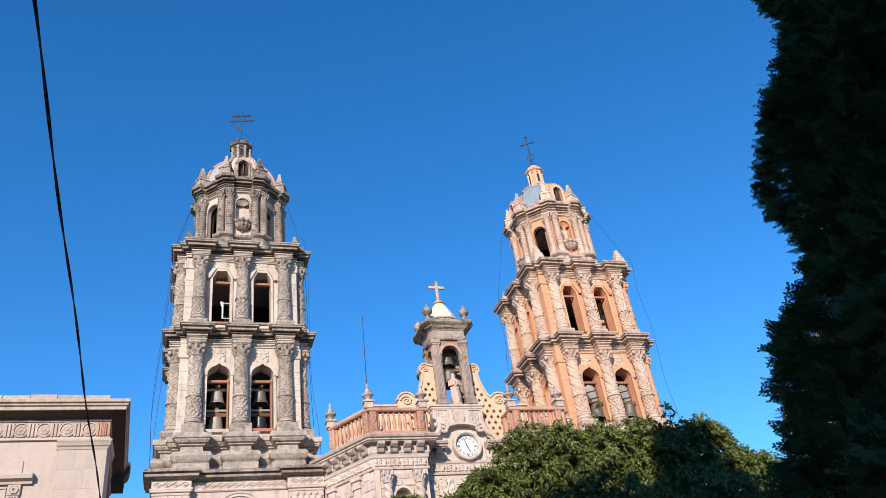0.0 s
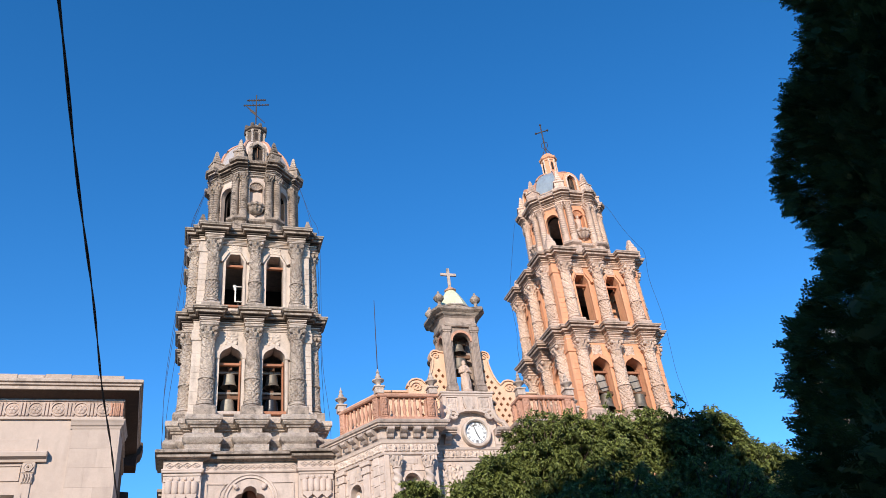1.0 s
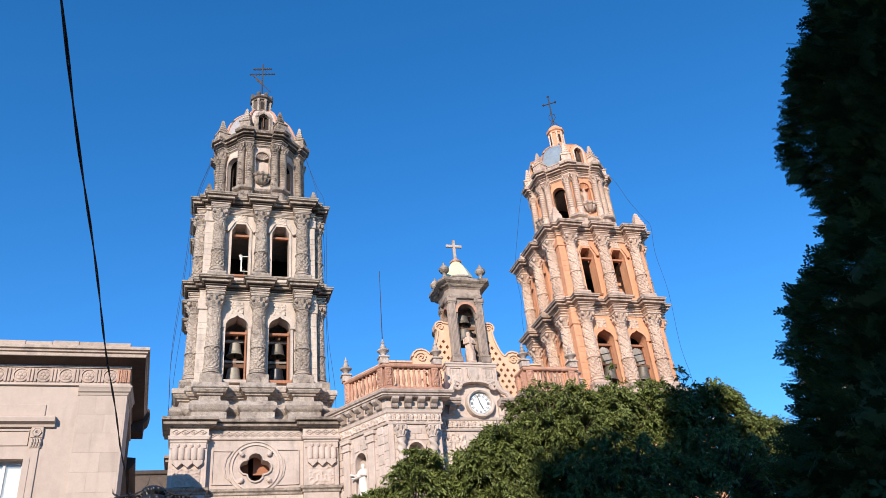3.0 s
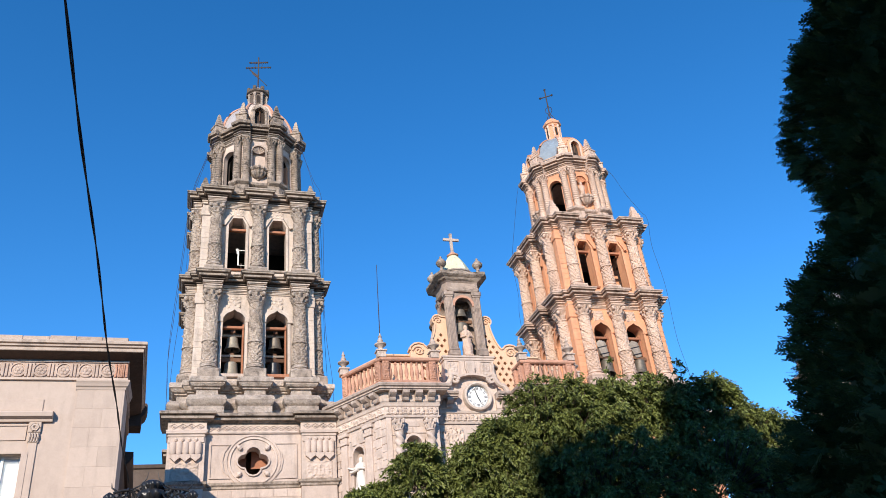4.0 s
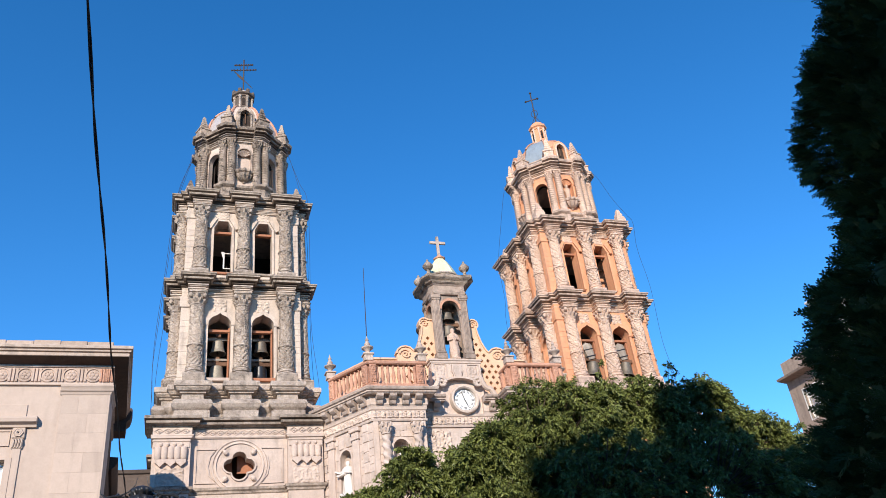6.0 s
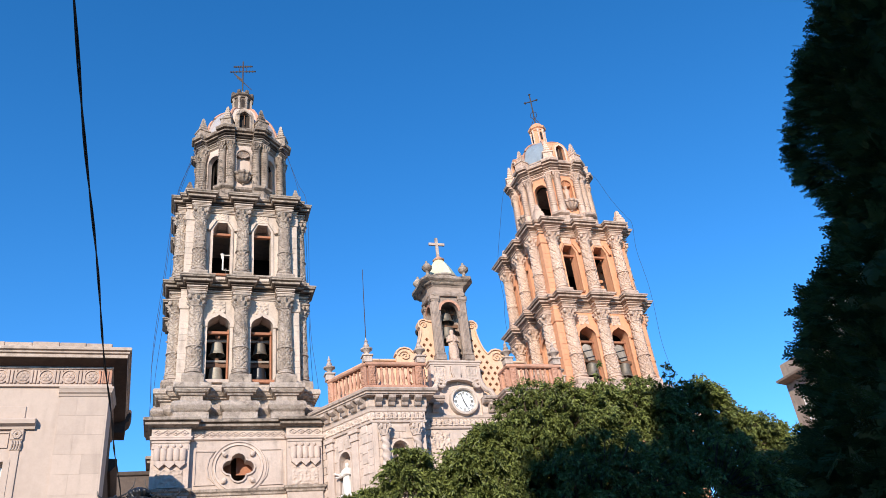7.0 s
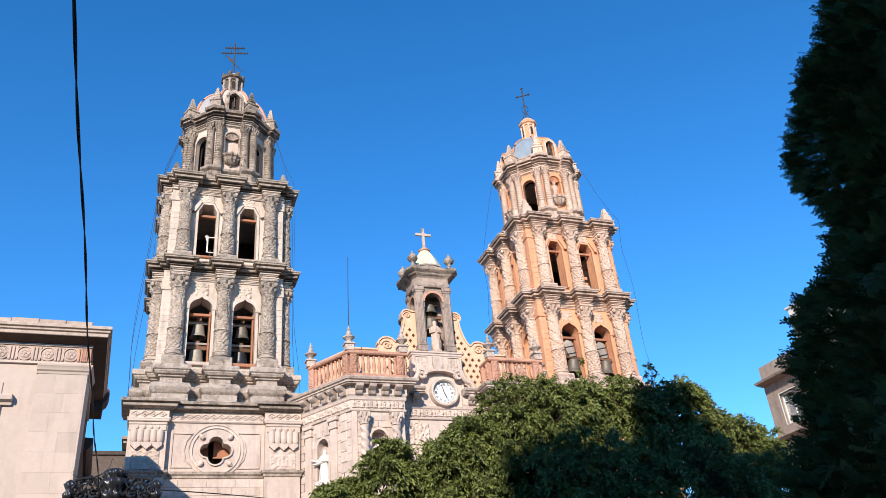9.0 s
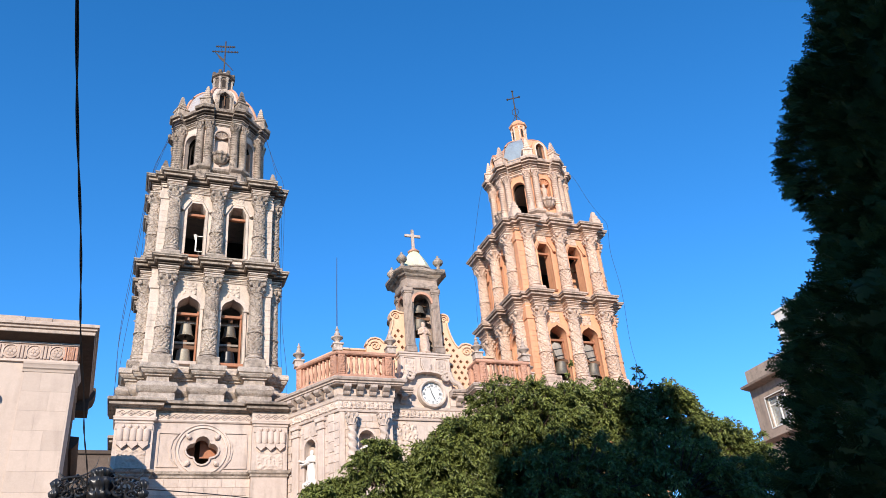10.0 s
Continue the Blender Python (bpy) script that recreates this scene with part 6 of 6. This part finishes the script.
# loose sprigs standing out of the top
for k in range(70):
    x = rng.uniform(2.2, 6.9) if k < 56 else rng.uniform(2.25, 2.7)
    top = float(np.interp(x, (1.5, 2.2, 3.7, 5.6, 6.9), (5.45, 5.5, 5.72, 5.72, 4.98)))
    p = np.array([x, -28.0 + rng.uniform(-0.4, 0.4), top - 0.15])
    u = np.array([rng.normal(0, 0.45), rng.normal(0, 0.3), 1.0])
    q = p + u * rng.uniform(0.15, 0.42)
    twigs.tube([tuple(p - u * 0.4), tuple(p), tuple(q)], 0.009, 4, taper=0.35)
    for f in (0.2, 0.6, 1.0):
        hanging_twigs(p + (q - p) * f, u * 0.5, 2, 0.15)
cent, dirs = np.concatenate(cent), np.concatenate(dirs)
tagged(part("twig", twigs, BARK, tree), kind="stuff")
tagged(part("crown", leaf_mesh("crown", cent, dirs, rng, 0.060, LEAF, 0.25, 0.40), LEAF, tree), kind="stuff")

# ---------------------------------------------------------------- cypress beside the camera
cyp = thing("cypress", "tall dark green cypress with dense scaly sprays", "tree")
CXX, CYY = 0.4, -37.2
part("trunk", Shape().tube([(CXX, CYY, 0), (CXX, CYY, 2.5), (CXX, CYY, 9.8)], 0.16, 10, taper=0.3), BARK, cyp)


def spray_template(rng):
    """One flat fan of scaly twigs along +x, as thin four-sided blades."""
    vs, qs = [], []

    def blade(a, b, w, up):
        a, b = np.array(a), np.array(b)
        d = b - a
        s = np.cross(d, (0, 0, 1.0))
        s = s / (np.linalg.norm(s) + 1e-6) * w
        o = len(vs)
        vs.extend([a - s * 0.6, a + s * 0.6, b + s * 0.55 + (0, 0, up), b - s * 0.55 + (0, 0, up)])
        qs.append((o, o + 1, o + 2, o + 3))
    L = 0.17
    blade((0, 0, 0), (L * 0.5, 0, 0.004), 0.004, 0.0)
    blade((L * 0.5, 0, 0.004), (L, 0, -0.004), 0.0035, 0.0)
    for i in range(7):
        t = 0.12 + 0.13 * i
        for s in (-1, 1):
            l2 = L * (0.42 - 0.28 * t) * rng.uniform(0.8, 1.15)
            a = np.array((L * t, 0, 0.003))
            an = rng.uniform(0.55, 0.8)
            b = a + l2 * np.array((math.cos(an), s * math.sin(an), rng.uniform(-0.1, 0.15)))
            blade(a, b, 0.0062, 0)
            for f in (0.5,):
                c = a + (b - a) * f
                for s2 in (-1, 1):
                    an2 = s * an + s2 * 0.6
                    e = c + l2 * 0.36 * np.array((math.cos(an2), math.sin(an2), rng.uniform(-0.1, 0.2)))
                    blade(c, e, 0.0058, 0)
    return np.array(vs), np.array(qs)


rng = np.random.default_rng(9)
temps = [spray_template(rng) for _ in range(4)]
# above 4.9 the crown is unseen: height added to shade the laurel
REACH_Z = (0.3, 1.0, 1.9, 2.12, 2.23, 2.31, 2.36, 2.42, 2.51, 2.64, 2.73, 2.80, 2.88, 2.94, 3.02, 3.13, 3.22, 3.28, 3.38, 3.5, 3.6, 3.69, 3.76, 3.86, 3.96, 4.04, 4.07, 4.22, 4.3, 4.39, 4.54, 5.2, 7.0, 9.0, 10.4)
REACH_R = (0.9, 1.25, 1.36, 1.31, 1.27, 1.23, 1.17, 1.16, 1.1, 1.125, 1.07, 1.01, 0.93, 0.845, 0.84, 0.86, 0.82, 0.80, 0.86, 0.88, 0.86, 0.82, 0.755, 0.75, 0.69, 0.62, 0.56, 0.54, 0.53, 0.48, 0.52, 0.68, 0.85, 0.7, 0.1)


def crown_radius(z):
    return float(np.interp(z, REACH_Z, REACH_R))


def flat_side(a, z):
    """The upper crown is shallower towards the path."""
    return 1 - float(np.interp(z, (2.9, 3.2, 3.5, 4.0), (0.0, 0.07, 0.07, 0.22))) * max(0.0, math.cos(a - radians(207))) ** 1.4


# sprays over a lumpy crown, their tips at its outer reach
pos, out = [], []
for i in range(33000):
    z = rng.uniform(1.9, 4.9) if i < 28000 else (rng.uniform(0.8, 1.9) if i < 30000 else rng.uniform(4.9, 10.2))
    a = rng.uniform(0, 2 * math.pi)
    if math.cos(a + 0.4) > 0.75 and z < 4.9:
        continue
    ca, sa = math.cos(a), math.sin(a)
    lump = noise.noise((ca * 2.6, sa * 2.6, z * 3.1)) + 0.4 * noise.noise((ca * 7, sa * 7, z * 8))
    rr = min(crown_radius(z + d) for d in (-0.04, 0, 0.04)) * flat_side(a, z) * (1 - 0.24 * max(0.0, lump + 0.05)) - 0.062 - abs(rng.normal(0, 0.035))
    pos.append(np.array([[CXX + rr * ca, CYY + rr * sa, z - 0.02]]))
    out.append(np.array([[ca, sa, 0.35]]) + rng.normal(0, 0.42, (1, 3)))
pos, out = np.concatenate(pos), np.concatenate(out)
AV, AQ, o = [], [], 0
for i in range(len(pos)):
    tv, tq = temps[i % 4]
    x = out[i] / np.linalg.norm(out[i])
    y = np.cross(rng.normal(0, 1, 3) + (0, 0, 0.5), x)
    y /= np.linalg.norm(y)
    zz = np.cross(x, y)
    sc = rng.uniform(0.32, 0.60) if 1.9 < pos[i][2] < 4.9 else rng.uniform(0.8, 1.3)
    AV.append(pos[i] + (tv * sc) @ np.stack([x, y, zz]))
    AQ.append(tq + o)
    o += len(tv)
tagged(part("crown", np_mesh("crown", np.concatenate(AV), np.concatenate(AQ), CYPRESS), CYPRESS, cyp), kind="stuff")
inner = Shape().lathe([(max(0.04, min(crown_radius(0.6 + j * 0.08 + d) for d in (-0.06, 0, 0.06)) * 0.92 - 0.09), 0.6 + j * 0.08) for j in range(120)], 26, T(CXX, CYY, 0), wob=lambda a, q: flat_side(a, q) * (1 - 0.24 * max(0.0, noise.noise((2.6 * math.cos(a), 2.6 * math.sin(a), q * 3.1)) + 0.05)) - 1)
part("inner_foliage", inner, CYPRESS, cyp, "dense shaded inner foliage")

# ---------------------------------------------------------------- street lamp top
lamp = thing("street_lamp", "black cast-iron street lamp with curling scroll ornaments", "street lamp", T(-3.15, -24.0, 0))
part("post", Shape().lathe([(0.24, 0), (0.24, 0.3), (0.14, 0.4), (0.1, 0.9), (0.07, 1.1), (0.06, 4.3), (0.1, 4.4), (0.06, 4.5), (0.07, 4.9)], 14), IRON, lamp)
part("centre_crown", Shape().lathe([(0.07, 4.86), (0.17, 4.92), (0.21, 4.99), (0.15, 5.05), (0.19, 5.1), (0.23, 5.18), (0.2, 5.25), (0.12, 5.28), (0.16, 5.33), (0.17, 5.38), (0.1, 5.43), (0.04, 5.45), (0.01, 5.46)], 80, wob=lambda a, z: 0.14 * math.cos(10 * a + 25 * z)), IRON, lamp, smooth=85)
part("crossbar", Shape().tube([(-0.66, 0, 4.9), (-0.3, 0, 4.97), (0, 0, 5.0), (0.3, 0, 4.97), (0.66, 0, 4.9)], 0.05, 8), IRON, lamp)
for s in (-1, 1):
    for x0, z0, r0, y0 in ((0.40, 5.12, 0.17, 0), (0.24, 5.24, 0.11, 0.05), (0.60, 5.08, 0.12, 0), (0.5, 4.98, 0.1, -0.08), (0.3, 5.02, 0.1, -0.1), (0.42, 5.26, 0.08, 0.04)):
        part("scroll", Shape().tube([(s * (x0 + r0 * (1 - i / 22) * math.cos(i * 0.5 + 2)), y0 + 0.03 * math.sin(i), z0 + r0 * (1 - i / 22) * math.sin(i * 0.5 + 2)) for i in range(20)], 0.028, 8, taper=0.5), IRON, lamp)
    part("horn", Shape().tube([(s * 0.62, 0, 5.24), (s * 0.5, 0, 5.28), (s * 0.34, 0, 5.29), (s * 0.2, 0, 5.36), (s * 0.1, 0, 5.48), (s * 0.07, 0, 5.62)], 0.026, 8, taper=0.12), IRON, lamp)
    part("horn", Shape().tube([(s * 0.5, 0.1, 5.2), (s * 0.58, 0.1, 5.3), (s * 0.66, 0.1, 5.36), (s * 0.67, 0.1, 5.44)], 0.028, 6, taper=0.2), IRON, lamp)
    part("leaf_ornament", Shape().lathe([(0.02, 0), (0.08, 0.04), (0.10, 0.1), (0.05, 0.15), (0.07, 0.2), (0.09, 0.26), (0.05, 0.31), (0.01, 0.34)], 48, T(s * 0.68, 0, 4.92), wob=lambda a, z: 0.16 * math.cos(6 * a + 20 * z)), IRON, lamp, smooth=85)
    for i in range(5):
        part("leaf_curl", Shape().tube([(s * (0.2 + 0.1 * i), -0.06, 5.02), (s * (0.23 + 0.1 * i), -0.12, 5.1 + 0.02 * (i % 2)), (s * (0.19 + 0.1 * i), -0.13, 5.17), (s * (0.16 + 0.1 * i), -0.1, 5.13)], 0.024, 6, taper=0.4), IRON, lamp)
    part("lantern_hanger", Shape().tube([(s * 0.62, 0, 4.9), (s * 0.62, 0, 4.62)], 0.03, 6), IRON, lamp)
    part("lantern", Shape().lathe([(0.02, 4.64), (0.2, 4.55), (0.24, 4.5), (0.2, 4.48), (0.17, 4.15), (0.06, 4.08), (0.02, 4.04)], 8, T(s * 0.62, 0, 0)), IRON, lamp)

# ---------------------------------------------------------------- cables
def cable(pts, r, label, strands=1, seg=6, mat=CABLEBLACK):
    c = thing("cable", label, "cable")
    P = [Vector(p) for p in pts]
    dense = []
    for i in range(len(P) - 1):
        a, b = P[i], P[i + 1]
        p0, p3 = P[max(0, i - 1)], P[min(len(P) - 1, i + 2)]
        n_ = max(2, min(40, int((b - a).length / 0.12)))
        for k in range(n_):
            t = k / n_
            dense.append(Vector((0.004 * math.sin(len(dense) * 0.43), 0, 0.004 * math.sin(len(dense) * 0.31))) * (strands > 1) + 0.5 * ((2 * a) + (b - p0) * t + (2 * p0 - 5 * a + 4 * b - p3) * t * t + (3 * a - p0 - 3 * b + p3) * t ** 3))
    dense.append(P[-1])
    for s in range(strands):
        pts2 = [tuple(p + Vector((math.cos(i * 0.8 + s * math.pi), 0, math.sin(i * 0.8 + s * math.pi))) * r * 0.95 * (strands > 1)) for i, p in enumerate(dense)]
        part("strand", Shape().tube(pts2, r, seg), mat, c)
    return c


cable([(-3.13, -24.05, 3.30), (-3.05, -28.0, 3.38), (-3.0, -31.0, 3.425), (-2.985, -33.0, 3.447), (-2.965, -34.7, 3.465), (-2.94, -36.0, 3.485), (-2.925, -37.0, 3.497), (-2.90, -38.5, 3.53), (-2.8, -43.0, 4.1), (-2.6, -50, 6.0), (-2.5, -56.0, 8.5)], 0.0034, "long twisted black service cable strung overhead", 2)
CORD = "thin dark cord hanging down the tower side"
cable([(-2.2, -1.9, 30.7), (-2.82, -2.6, 28.1), (-3.27, -2.6, 26.6), (-3.40, -2.6, 25.1), (-3.64, -2.6, 21.1), (-3.90, -2.6, 16.9), (-3.85, -2.6, 15.2), (-3.85, -2.6, 13.6)], 0.010, CORD, 1, 5, CORDBLUE)
cable([(-2.55, -0.5, 30.7), (-3.54, -0.5, 26.2), (-3.45, -0.5, 22.9), (-3.60, -0.5, 20.0), (-3.80, -0.5, 16.6), (-3.75, -0.5, 13.6)], 0.010, CORD, 1, 5, CORDBLUE)
cable([(-2.4, -1.5, 30.7), (-3.40, -1.8, 26.3), (-3.70, -1.8, 22.0), (-3.95, -1.8, 17.5), (-3.8, -1.8, 13.6)], 0.010, CORD, 1, 5, CORDBLUE)
cable([(2.1, -2.0, 30.7), (2.54, -2.6, 28.7), (2.97, -2.6, 27.4), (3.40, -2.6, 26.1), (3.42, -2.6, 21.6), (3.38, -2.6, 20.4), (3.46, -2.6, 18.0), (3.72, -2.6, 15.5), (3.7, -2.6, 13.6)], 0.010, CORD, 1, 5, CORDBLUE)
cable([(2.5, -1.2, 30.7), (3.35, -1.6, 26.3), (3.50, -1.6, 21.4), (3.55, -1.6, 18.0), (3.75, -1.6, 13.6)], 0.010, CORD, 1, 5, CORDBLUE)
cable([(17.2, 0, 31.0), (16.6, 0, 30.0), (15.86, 0, 26.9), (15.45, 0, 25.0), (15.34, 0, 24.0), (15.41, 0, 22.1), (15.27, 0, 20.2), (15.6, 0, 14.0)], 0.010, CORD, 1, 5, CORDBLUE)
cable([(21.7, -2.0, 30.7), (21.95, -2.6, 29.9), (22.7, -2.6, 28.3), (23.45, -2.6, 27.1), (23.78, -2.6, 26.5), (23.6, -2.6, 24.6), (23.8, -2.6, 21.9), (23.65, -2.6, 18.5), (23.83, -2.6, 16.3), (23.7, -2.6, 13.6)], 0.010, CORD, 1, 5, CORDBLUE)
cable([(-2.6, -24.0, 5.1), (-0.31, -20, 5.85), (4.5, -12, 7.2), (7.4, -6.3, 8.3)], 0.012, "thin dark wire strung to the church front")
